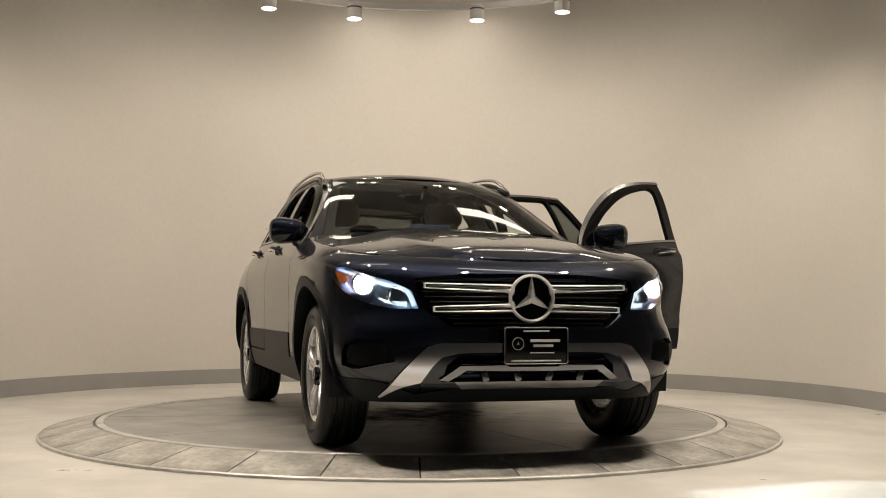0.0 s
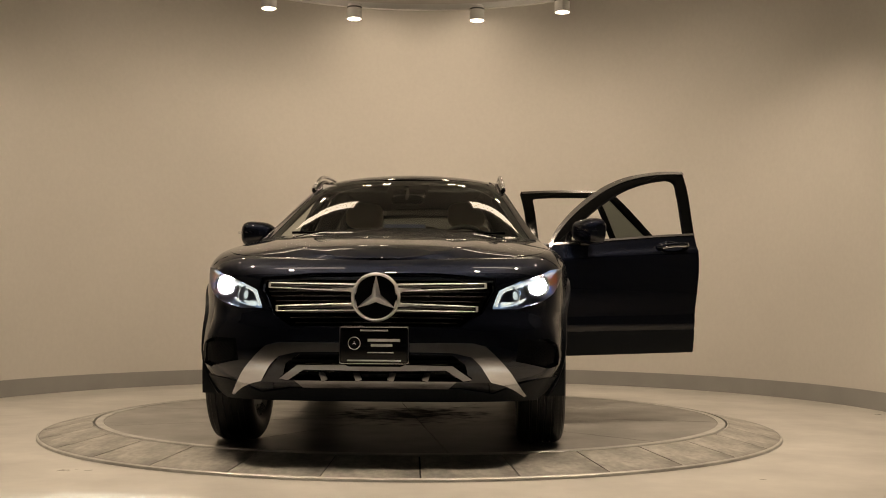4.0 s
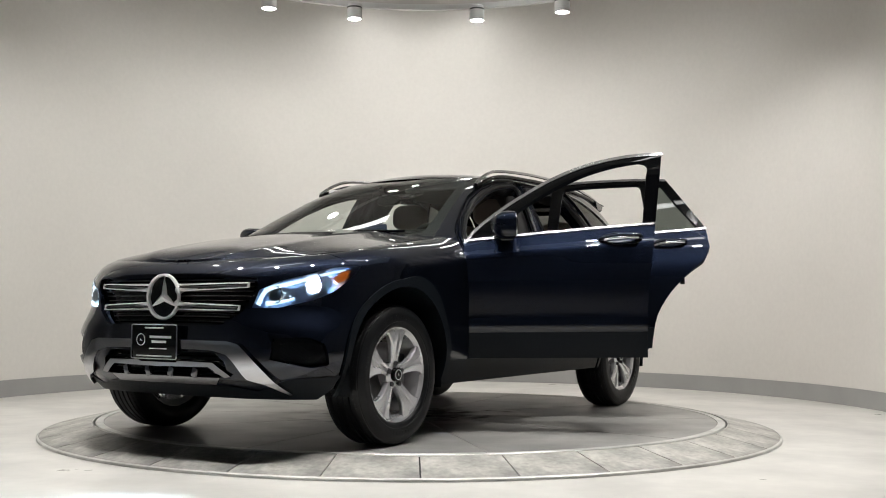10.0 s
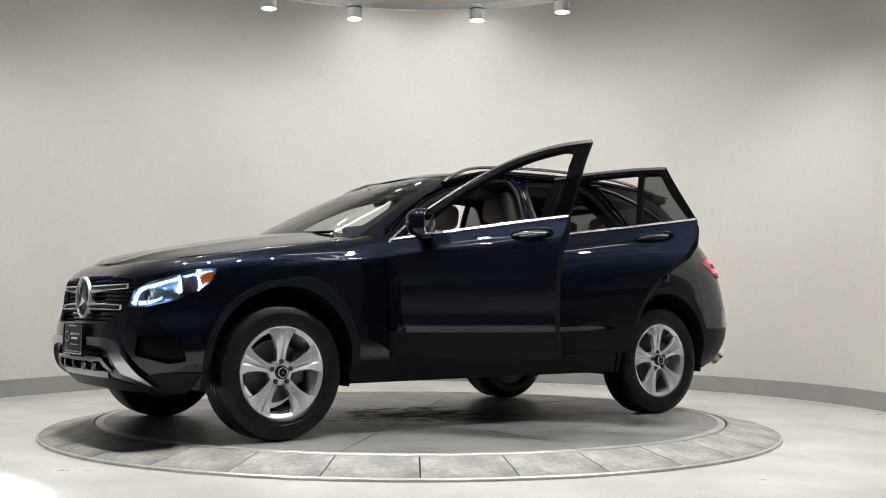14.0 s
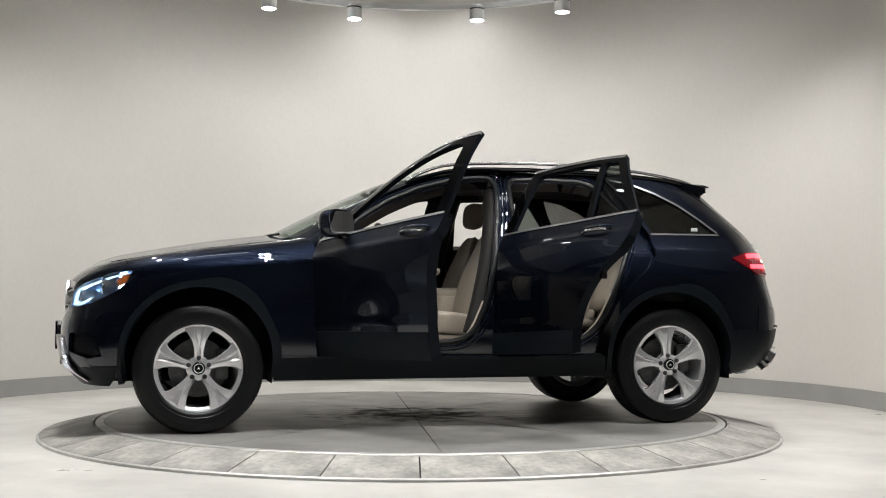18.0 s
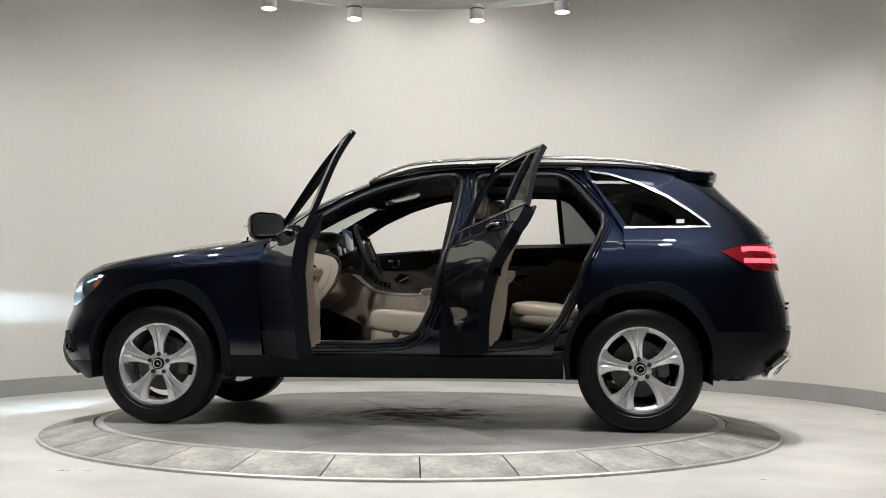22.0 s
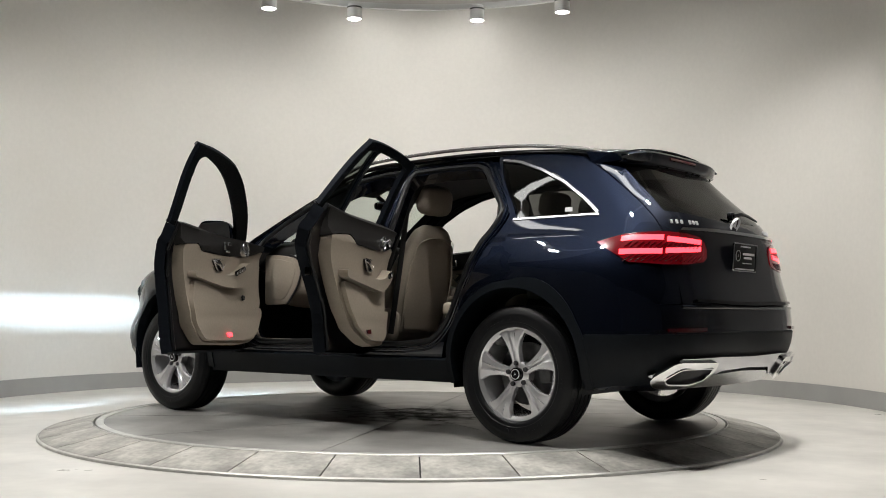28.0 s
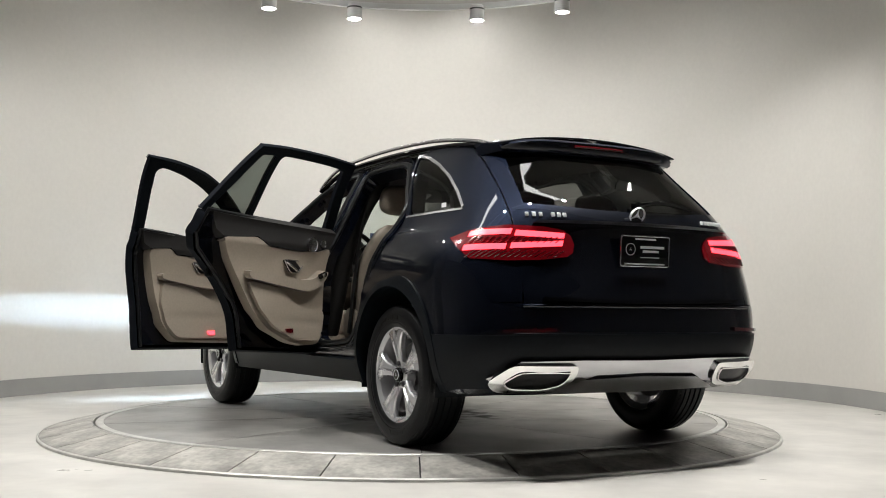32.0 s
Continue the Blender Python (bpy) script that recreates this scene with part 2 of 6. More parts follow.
def slab(outline, t0, t1, bevel=0.0, m=None):
    """A plate: an outline of (a, b) pairs raised from t0 to t1; lies in x, z and is thick along y."""
    bm = bmesh.new()
    lo = [bm.verts.new((a, t0, b)) for a, b in outline]
    hi = [bm.verts.new((a, t1, b)) for a, b in outline]
    n = len(outline)
    f0, f1 = bm.faces.new(lo), bm.faces.new(hi[::-1])
    for i in range(n):
        bm.faces.new((lo[i], hi[i], hi[(i + 1) % n], lo[(i + 1) % n]))
    bmesh.ops.recalc_face_normals(bm, faces=bm.faces[:])
    if bevel:
        rim = [e for e in bm.edges if (f0 in e.link_faces) != (f1 in e.link_faces)]
        bmesh.ops.bevel(bm, geom=rim, offset=bevel, segments=2, profile=0.5, affect="EDGES")
    bmesh.ops.triangulate(bm, faces=[f for f in bm.faces if len(f.verts) > 4])
    if m is not None:
        moved(bm, m)
    return bm


def rounded(outline, r, n=4):
    """Rounds the corners of a closed outline of (a, b) pairs."""
    out = []
    k = len(outline)
    for i in range(k):
        p, a, b = Vector(outline[i]), Vector(outline[i - 1]), Vector(outline[(i + 1) % k])
        d = min(r, (a - p).length * 0.45, (b - p).length * 0.45)
        q0, q1 = p + (a - p).normalized() * d, p + (b - p).normalized() * d
        for j in range(n + 1):
            t = j / n
            out.append(tuple(q0 * (1 - t) ** 2 + p * (2 * t * (1 - t)) + q1 * t * t))
    return out


def thing(name, label, category, group="", at=None):
    e = new(name)
    e.empty_display_size = 0.2
    if at is not None:
        e.matrix_basis = at
    return tagged(e, label, category, group)


# ---- the round display bay ----
WALL_C, WALL_R = (-0.02, 0.965), 3.735
CEIL_Z = 4.30


def arc_points(r, a0, a1, n, c=(0.0, 0.0)):
    return [(c[0] + r * math.cos(radians(a0 + (a1 - a0) * i / n)), c[1] + r * math.sin(radians(a0 + (a1 - a0) * i / n))) for i in range(n + 1)]


def strip_wall(path, z0, z1, thick):
    """An upright wall along a path, its thickness to the path's right."""
    bm = bmesh.new()
    pts = [Vector((x, y, 0)) for x, y in path]
    rows = []
    for i, p in enumerate(pts):
        d = (pts[min(i + 1, len(pts) - 1)] - pts[max(i - 1, 0)]).normalized()
        o = Vector((d.y, -d.x, 0)) * thick
        rows.append([bm.verts.new((q.x, q.y, z)) for q, z in ((p, z0), (p, z1), (p + o, z1), (p + o, z0))])
    for a, b in zip(rows, rows[1:]):
        for k in range(4):
            bm.faces.new((a[k], a[(k + 1) % 4], b[(k + 1) % 4], b[k]))
    bm.faces.new(rows[0][::-1]), bm.faces.new(rows[-1])
    bmesh.ops.recalc_face_normals(bm, faces=bm.faces[:])
    return bm


def structure(name, bm, mat, label, smooth=True):
    return tagged(part(name, bm, mat, None, label, smooth), kind="structure")


bay = arc_points(WALL_R, -11, 189, 112, WALL_C)
structure("wall_bay", strip_wall(bay, FLOOR_Z, CEIL_Z, 0.15), M_WALL, "curved cream plaster wall round the display bay")
structure("baseboard", strip_wall(arc_points(WALL_R - 0.012, -11, 189, 112, WALL_C), FLOOR_Z, FLOOR_Z + 0.148, 0.01), M_BASE, "grey skirting along the curved wall")
structure("wall_east", strip_wall([(bay[0][0], bay[0][1] - 0.03), (6.9, -0.2), (6.9, -13)][::-1], FLOOR_Z, CEIL_Z, 0.15), M_BACK, "dim grey showroom wall", False)
structure("wall_west", strip_wall([(bay[-1][0], bay[-1][1] - 0.03), (-6.9, -0.2), (-6.9, -13)], FLOOR_Z, CEIL_Z, 0.15), M_BACK, "dim grey showroom wall", False)
structure("wall_south", box(14.0, 0.15, 4.2, (0, -13.08, 1.95)), M_BACK, "dim grey showroom wall behind", False)
structure("floor", box(14.4, 19, 0.1, (0, -4, FLOOR_Z - 0.05)), M_FLOOR, "pale polished concrete floor with faint stains", False)
structure("ceiling", box(14.4, 8.3, 0.1, (0, 1.35, CEIL_Z + 0.05)), M_CEIL, "plain grey painted ceiling over the display bay", False)
structure("ceiling_showroom", box(14.4, 10.7, 0.1, (0, -8.15, CEIL_Z + 0.05)), M_CEILDARK, "dark painted showroom ceiling", False)

# ---- turntable ----
turntable = thing("turntable", "grey steel turntable deck with scuffs and radial joints", "turntable")
N_SECT = 10
for i in range(N_SECT):
    a0, a1 = 9 + 360 / N_SECT * i, 9 + 360 / N_SECT * (i + 1)
    r0, r1, n = 0.136, 1.965, 10
    bm = bmesh.new()
    half = 0.003
    inner, outer = [], []
    for k in range(n + 1):
        a = radians(a0 + (a1 - a0) * k / n)
        for r, ring in ((r0, inner), (r1, outer)):
            e = half / r * (1 - 2 * k / n)
            ring.append((r * math.cos(a + e), r * math.sin(a + e)))
    loop = outer + inner[::-1]
    top = [bm.verts.new((x, y, 0.0)) for x, y in loop]
    low = [bm.verts.new((x, y, -0.02)) for x, y in loop]
    for k in range(n):
        bm.faces.new((top[k], top[k + 1], top[2 * n - k], top[2 * n + 1 - k]))
    m = len(loop)
    for k in range(m):
        bm.faces.new((top[k], low[k], low[(k + 1) % m], top[(k + 1) % m]))
    bmesh.ops.recalc_face_normals(bm, faces=bm.faces[:])
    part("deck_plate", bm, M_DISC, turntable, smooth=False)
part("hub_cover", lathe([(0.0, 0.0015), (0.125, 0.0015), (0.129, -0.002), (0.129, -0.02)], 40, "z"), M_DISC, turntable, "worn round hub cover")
part("underlay", lathe([(0.0, -0.012), (1.97, -0.012), (1.97, -0.05)], 96, "z"), M_GAP, turntable)
part("rim_band", lathe([(1.968, -0.05), (1.968, 0.002), (2.012, 0.002), (2.016, -0.002), (2.016, -0.05), (1.968, -0.05)], 128, "z"), M_TRIM, turntable, "worn steel band round the deck")

ring = thing("turntable_surround", "sloping grey metal surround of the turntable", "turntable ring")
part("curb", lathe([(2.03, -0.079), (2.03, -0.006), (2.34, -0.068), (2.346, -0.079)], 128, "z"), M_GAP, ring)
part("outer_edging", lathe([(2.3375, -0.079), (2.3375, -0.0615), (2.344, -0.0628), (2.350, -0.067), (2.351, -0.0795)], 160, "z"), M_TRIM, ring, "worn steel edging round the surround")
part("inner_edging", lathe([(2.0285, -0.04), (2.0285, 0.0015), (2.0345, 0.0015), (2.0345, -0.04)], 160, "z"), M_TRIM, ring, "worn steel edging inside the surround")
N_PLATES = 32
bm = bmesh.new()
n, span = 6, 360 / N_PLATES
verts = {}
for k in range(n + 1):
    a = radians(-span / 2 + span * k / n)
    for j, (r, z) in enumerate(((2.036, -0.06), (2.036, -0.001), (2.042, 0.0), (2.330, -0.0595), (2.336, -0.0625), (2.336, -0.078))):
        e = 0.0042 / r * (1 - 2 * k / n)
        verts[k, j] = bm.verts.new((r * math.cos(a + e), r * math.sin(a + e), z))
for k in range(n):
    for j in range(5):
        bm.faces.new((verts[k, j], verts[k, j + 1], verts[k + 1, j + 1], verts[k + 1, j]))
for k in (0, n):
    bm.faces.new([verts[k, j] for j in range(6)])
bmesh.ops.recalc_face_normals(bm, faces=bm.faces[:])
plate = part("ring_plate", bm, M_RING, ring, smooth=False)
for i in range(N_PLATES):
    ob = plate if i == 0 else new("ring_plate", plate.data)
    ob.parent = ring
    ob.matrix_basis = pose(0, 0, 0, 0, 0, -90 + 0.9 + span / 2 + span * i)

# ---- ceiling track and spots ----
track = tagged(part("lighting_track", lathe([(2.40, 3.415), (2.44, 3.415), (2.44, 3.465), (2.40, 3.465), (2.40, 3.415)], 128, "z"), M_LAMP, None, "white circular lighting track under the ceiling"), category="track")
for a in (20, 90, 160, 230, 300):
    part("drop_rod", tube([Vector((2.42 * math.cos(radians(a)), 2.42 * math.sin(radians(a)), z)) for z in (3.465, CEIL_Z)], 0.008), M_LAMP, track)
spot = thing("ceiling_spot", "white cylindrical spot lamp, lit, on the circular track", "spot lamp", "spots on the track")
part("housing", lathe([(0.058, 0.0), (0.066, 0.0), (0.066, 0.13), (0.06, 0.135), (0.02, 0.137), (0.02, 0.13)], 32, "z"), M_LAMP, spot)
part("lens", lathe([(0.0, 0.006), (0.057, 0.006)], 32, "z"), M_LAMPGLOW, spot, "glowing lens")
part("vent_band", lathe([(0.0667, 0.095), (0.0667, 0.1), (0.0667, 0.108)], 32, "z"), M_DARKMETAL, spot, "dark vent slots")
for i, a in enumerate(LAMP_ANGLES):
    x, y = LAMP_R * math.cos(radians(a)), LAMP_R * math.sin(radians(a))
    (spot if i == 0 else copy_thing(spot, pose(x, y, LAMP_Z))).matrix_basis = pose(x, y, LAMP_Z)
    out = Vector((math.cos(radians(a)), math.sin(radians(a)), 0))
    at = Vector((x, y, LAMP_Z - 0.01))
    lean, watts, cone, soft = (0.50, 112, 146, 1.0)
    if a in (76.8, 103.2):
        lean, watts, cone, soft = (1.3, 88, 130, 1.0)
    elif a in (58.0, 121.9):
        lean, watts, cone, soft = (1.2, 84, 146, 1.0)
    elif 200 < a < 335:
        lean, watts, cone, soft = (-0.1, 195, 116, 0.9)
    if a < 57 or a > 335:
        lean, watts, cone = 0.40, 165, 120
    elif 140 < a < 210:
        lean, watts, cone = (0.45, 100, 126) if a < 190 else (0.0, 120, 116)
    spot_light("spot_beam", at, at + Vector((0, 0, -1)) + out * lean, watts, cone, soft)
downlight = thing("ceiling_downlight", "recessed round downlight, lit, close to the curved wall", "downlight", "downlights along the wall", at=pose(-0.40, 4.00, CEIL_Z))
part("trim_ring", lathe([(0.062, -0.001), (0.066, -0.006), (0.082, -0.006), (0.086, 0.0)], 36, "z"), M_LAMP, downlight, "white trim ring")
part("lamp_face", lathe([(0.0, -0.002), (0.062, -0.002)], 32, "z"), M_LAMPGLOW, downlight, "glowing lamp face")
copy_thing(downlight, pose(0.50, 4.00, CEIL_Z))
for x in (-0.40, 0.50):
    spot_light("downlight_beam", Vector((x, 4.00, CEIL_Z - 0.02)), Vector((x, 4.14, CEIL_Z - 1)), 35, 136, 1.0)
strip = thing("ceiling_strip_light", "long white strip light hung under the ceiling, lit", "strip light", "strip lights over the turntable")
part("strip_tray", box(1.26, 0.22, 0.05, (0, 0, 0.025), 0.006), M_LAMP, strip)
part("strip_diffuser", box(1.20, 0.16, 0.012, (0, 0, -0.004), 0.004), M_STRIPGLOW, strip, "glowing diffuser")
for x in (0.45, -0.45):
    part("hanging_rod", tube([Vector((x, 0, 0.05)), Vector((x, 0, CEIL_Z - 3.894))], 0.005, 6), M_LAMP, strip)
for i, (x, y, turn) in enumerate(((-1.30, 2.0, 156), (1.30, 2.0, 24), (1.35, -1.55, 0), (-1.35, -1.55, 0))):
    m = pose(x, y, 3.894, 0, 0, turn)
    (strip if i == 0 else copy_thing(strip, m)).matrix_basis = m


# ---- the car: one surface for the whole body, cut into panels ----
def smooth_curve(*pairs):
    """A smooth function through (key, value) pairs, keys rising."""
    ks, vs = [p[0] for p in pairs], [p[1] for p in pairs]
    n = len(ks)
    # tangents of the natural cubic spline through the pairs
    a, b = np.zeros((n, n)), np.zeros(n)
    for i in range(n):
        if i in (0, n - 1):
            p, q = (0, 1) if i == 0 else (n - 1, n - 2)
            a[i, p], a[i, q] = 2, 1
            b[i] = 3 * (vs[q] - vs[p]) / (ks[q] - ks[p])
        else:
            h0, h1 = ks[i] - ks[i - 1], ks[i + 1] - ks[i]
            a[i, i - 1], a[i, i], a[i, i + 1] = 1 / h0, 2 * (1 / h0 + 1 / h1), 1 / h1
            b[i] = 3 * ((vs[i] - vs[i - 1]) / h0 ** 2 + (vs[i + 1] - vs[i]) / h1 ** 2)
    tang = [float(v) for v in np.linalg.solve(a, b)]

    def f(k):
        if k <= ks[0]:
            return vs[0] + tang[0] * (k - ks[0])
        if k >= ks[-1]:
            return vs[-1] + tang[-1] * (k - ks[-1])
        i = 0
        while ks[i + 1] < k:
            i += 1
        h = ks[i + 1] - ks[i]
        t = (k - ks[i]) / h
        return ((2 * t ** 3 - 3 * t * t + 1) * vs[i] + (t ** 3 - 2 * t * t + t) * h * tang[i]
                + (3 * t * t - 2 * t ** 3) * vs[i + 1] + (t ** 3 - t * t) * h * tang[i + 1])
    return f


HALF = smooth_curve((0.24, 0.865), (0.42, 0.922), (0.65, 0.933), (0.86, 0.938), (1.0, 0.913), (1.12, 0.850), (1.3, 0.760), (1.5, 0.650), (1.57, 0.596))
NOSE = smooth_curve((0.22, 2.05), (0.36, 2.19), (0.50, 2.222), (0.60, 2.222), (0.70, 2.205), (0.82, 2.192), (0.95, 2.135))
SCREEN = smooth_curve((1.02, 1.22), (1.12, 1.06), (1.25, 0.825), (1.38, 0.575), (1.48, 0.36), (1.56, 0.13), (1.60, -0.02))
TAIL = smooth_curve((0.24, -2.07), (0.40, -2.275), (0.57, -2.348), (0.72, -2.340), (0.9, -2.293), (1.07, -2.272), (1.19, -2.222), (1.36, -2.057), (1.58, -1.86))
SHOULDER = smooth_curve((0.75, 1.13), (1.1, 1.080), (1.5, 1.025), (1.85, 0.971), (2.08, 0.934), (2.3, 0.87))
ROUND = 0.085
M_EXP = 3.0
M_REAR = 4.6


def half_width(x, z):
    w = HALF(z)
    for wx in (1.4365, -1.4365):
        w += 0.016 * math.exp(-((x - wx) / 0.38) ** 2 - ((z - 0.66) / 0.24) ** 2)
    # fuller lower corners of the front bumper
    if x > 1.6:
        w += 0.06 * math.exp(-((x - 2.06) / 0.16) ** 2 - ((z - 0.47) / 0.13) ** 2)
    back = 1 / (1 + math.exp((x + 1.55) / 0.16))
    up = 1 / (1 + math.exp((1.0 - z) / 0.06))
    w -= 0.045 * back * up
    # a crisp shoulder crease under the belt and a soft swage low on the doors
    if -1.9 < x < 1.62:
        fade = min(1, (1.62 - x) / 0.35, (x + 1.9) / 0.4)
        dz = z - (1.045 - 0.055 * x - 0.02 * x * x)
        w += 0.0095 * fade * math.exp(-(dz / (0.016 if dz > 0 else 0.05)) ** 2)
    if -1.0 < x < 0.95:
        w += 0.005 * min(1, (0.95 - x) / 0.3, (x + 1.0) / 0.3) * math.exp(-((z - 0.60) / 0.03) ** 2)
    return w


def nose_exp(z):
    """How square the nose is in plan: blunt at the bumper, rounder at the lamps and above."""
    k = min(1, max(0, (0.72 - z) / 0.14))
    return M_EXP + 0.38 * k * k * (3 - 2 * k)


def corner(u, m):
    a = u * math.pi / 2
    c, s = math.cos(a), math.sin(a)
    n = (abs(c) ** m + abs(s) ** m) ** (1 / m)
    return c / n, s / n


def skin(s, z, upper=False):
    """A point of the body at s round the plan (0 nose, 1 to 2 the left flank, 3 tail; past them the right side) and height z."""
    if s < 0 or s > 3:
        p = skin(-s if s < 0 else 6 - s, z, upper)
        return Vector((p.x, -p.y, p.z))
    xf = SCREEN(z) if upper else NOSE(z)
    cf, cr = (xf - 0.52 if upper else 1.35), TAIL(z) + 0.86
    inset, zz = 0.0, z
    if not upper and s < 1.6:
        for _ in range(2):
            if s < 1:
                px = cf + (xf - inset - cf) * corner(s, nose_exp(z))[0]
            else:
                px = cf + (cr - cf) * (s - 1)
            top = SHOULDER(px)
            if px > 0.6 and z > top - ROUND:
                f = min((z - (top - ROUND)) / ROUND, math.pi / 2)
                zz = top - ROUND + ROUND * math.sin(f)
                inset = ROUND * (1 - math.cos(f)) * min(1, (px - 0.6) / 0.3)
    if s < 1:
        c, q = corner(s, nose_exp(z))
        x = cf + (xf - inset - cf) * c
        return Vector((x, (half_width(x, min(z, zz)) - inset) * q, zz))
    if s <= 2:
        x = cf + (cr - cf) * (s - 1)
        return Vector((x, half_width(x, min(z, zz)) - inset, zz))
    c, q = corner(3 - s, M_REAR)
    x = cr + (TAIL(z) - cr) * c
    return Vector((x, half_width(x, z) * q, zz))


def along(mode, a, z, upper=False):
    """The s of a point given as f: y at the front, s: x on the flank, r: y at the rear."""
    xf = SCREEN(z) if upper else NOSE(z)
    cf, cr = (xf - 0.52 if upper else 1.35), TAIL(z) + 0.86
    if mode in "fr":
        m = nose_exp(z) if mode == "f" else M_REAR
        x = cf + 0.2 if mode == "f" else cr - 0.2
        w = half_width(x, z)
        for _ in range(3):
            q = min(abs(a) / w, 0.9999)
            p = (1 - q ** m) ** (1 / m)
            x = cf + (xf - cf) * p if mode == "f" else cr + (TAIL(z) - cr) * p
            w = half_width(x, z)
        u = math.atan2(q, p) / (math.pi / 2)
        return math.copysign(u, a) if mode == "f" else 3 - math.copysign(u, a)
    if a > cf:
        p = min((a - cf) / (xf - cf), 1)
        m = nose_exp(z)
        return math.atan2((1 - p ** m) ** (1 / m), p) / (math.pi / 2)
    if a < cr:
        p = min((a - cr) / (TAIL(z) - cr), 1)
        return 3 - math.atan2((1 - p ** M_REAR) ** (1 / M_REAR), p) / (math.pi / 2)
    return 1 + (cf - a) / (cf - cr)


def inside(p, poly):
    x, y = p
    hit = False
    for i in range(len(poly)):
        (x0, y0), (x1, y1) = poly[i - 1], poly[i]
        if (y0 > y) != (y1 > y) and x < x0 + (y - y0) / (y1 - y0) * (x1 - x0):
            hit = not hit
    return hit


def cut(bm, co, no, faces=None):
    faces = faces if faces is not None else bm.faces[:]
    edges = {e for f in faces for e in f.edges}
    vs = {v for f in faces for v in f.verts}
    bmesh.ops.bisect_plane(bm, geom=[*vs, *edges, *faces], dist=1e-6, plane_co=co, plane_no=no)


def sheet(name, outline, surface, mat, parent, holes=(), step=(0.05, 0.05), off=0.0, lip=0.02, mirror=False, label="", at=None, lip_mat=None):
    """A panel: an outline of (u, v) pairs filled with a fine grid, holes cut out, laid on surface(u, v) and given a folded edge."""
    bm = bmesh.new()
    face = bm.faces.new([bm.verts.new((u, v, 0)) for u, v in outline])
    us, vs = [p[0] for p in outline], [p[1] for p in outline]
    for lo, hi, st, ax in ((min(us), max(us), step[0], 0), (min(vs), max(vs), step[1], 1)):
        k = max(1, int(math.ceil((hi - lo) / st)))
        for i in range(1, k):
            co = [0, 0, 0]
            co[ax] = lo + (hi - lo) * i / k
            cut(bm, co, (1, 0, 0) if ax == 0 else (0, 1, 0))
    for hole in holes:
        hu, hv = [p[0] for p in hole], [p[1] for p in hole]
        for i in range(len(hole)):
            a, b = hole[i - 1], hole[i]
            d = (b[0] - a[0], b[1] - a[1])
            if math.hypot(*d) < 1e-7:
                continue
            near = [f for f in bm.faces if max(v.co.x for v in f.verts) > min(hu) - 1e-6 and min(v.co.x for v in f.verts) < max(hu) + 1e-6
                    and max(v.co.y for v in f.verts) > min(hv) - 1e-6 and min(v.co.y for v in f.verts) < max(hv) + 1e-6]
            cut(bm, (a[0], a[1], 0), (-d[1], d[0], 0), near)
        gone = [f for f in bm.faces if inside(f.calc_center_median()[:2], hole)]
        bmesh.ops.delete(bm, geom=gone, context="FACES")
    e = 1e-3
    nor = {}
    bm.verts.ensure_lookup_table()
    for v in bm.verts:
        u, w = v.co.x, v.co.y
        p = surface(u, w)
        n = (surface(u + e, w) - surface(u - e, w)).cross(surface(u, w + e) - surface(u, w - e))
        n = n.normalized() if n.length > 1e-12 else Vector((0, 0, 1))
        nor[v] = n
        v.co = p + n * off
    for f in bm.faces:
        f.normal_update()
    bad = [f for f in bm.faces if f.normal.dot(nor[f.verts[0]]) < 0]
    if bad:
        bmesh.ops.reverse_faces(bm, faces=bad)
    rim = [ed for ed in bm.edges if len(ed.link_faces) == 1]
    front = list(nor)
    if lip:
        got = bmesh.ops.extrude_edge_only(bm, edges=rim)
        ext = [g for g in got["geom"] if isinstance(g, bmesh.types.BMVert)]
        pairs = {}
        for v in ext:
            for ed in v.link_edges:
                o = ed.other_vert(v)
                if o in nor:
                    pairs[v] = o
        for v, o in pairs.items():
            v.co = o.co - nor[o] * lip
    bmesh.ops.triangulate(bm, faces=[f for f in bm.faces if len(f.verts) > 4])
    bm.verts.index_update()
    front_ids = {v.index: nor[v] for v in front}
    for ed in rim:
        ed.smooth = False
    for f in bm.faces:
        f.smooth = True
    flip = Matrix.Diagonal((1, -1, 1, 1))
    rim_faces = {f.index for f in bm.faces if any(v.index not in front_ids for v in f.verts)}
    bm.faces.index_update()
    me = bpy.data.meshes.new(name)
    if mirror:
        bmesh.ops.transform(bm, matrix=flip, verts=bm.verts[:])
        bmesh.ops.reverse_faces(bm, faces=bm.faces[:])
    if at is not None:
        bmesh.ops.transform(bm, matrix=at, verts=bm.verts[:])
    bm.to_mesh(me)
    bm.free()
    rot = at.to_3x3() if at is not None else Matrix.Identity(3)
    loops = []
    around = {}
    for poly in me.polygons:
        if any(i not in front_ids for i in poly.vertices):
            for i in poly.vertices:
                around.setdefault(i, []).append(poly.normal.copy())
    for poly in me.polygons:
        edge_face = any(i not in front_ids for i in poly.vertices)
        for i in poly.vertices:
            if edge_face:
                total = Vector((0, 0, 0))
                for n in around[i]:
                    if n.dot(poly.normal) > 0.75:
                        total += n
                loops.append(tuple(total.normalized()))
            else:
                n = front_ids[i]
                n = Vector((n.x, -n.y, n.z)) if mirror else n
                loops.append(tuple(rot @ n))
    me.normals_split_custom_set(loops)
    me.materials.append(mat)
    if lip_mat is not None:
        me.materials.append(lip_mat)
        for poly in me.polygons:
            if any(i not in front_ids for i in poly.vertices):
                poly.material_index = 1
    ob = new(name, me)
    ob.parent = parent
    return tagged(ob, label)


def L(s, z):
    return skin(s, z)


def U(s, z):
    return skin(s, z, True)


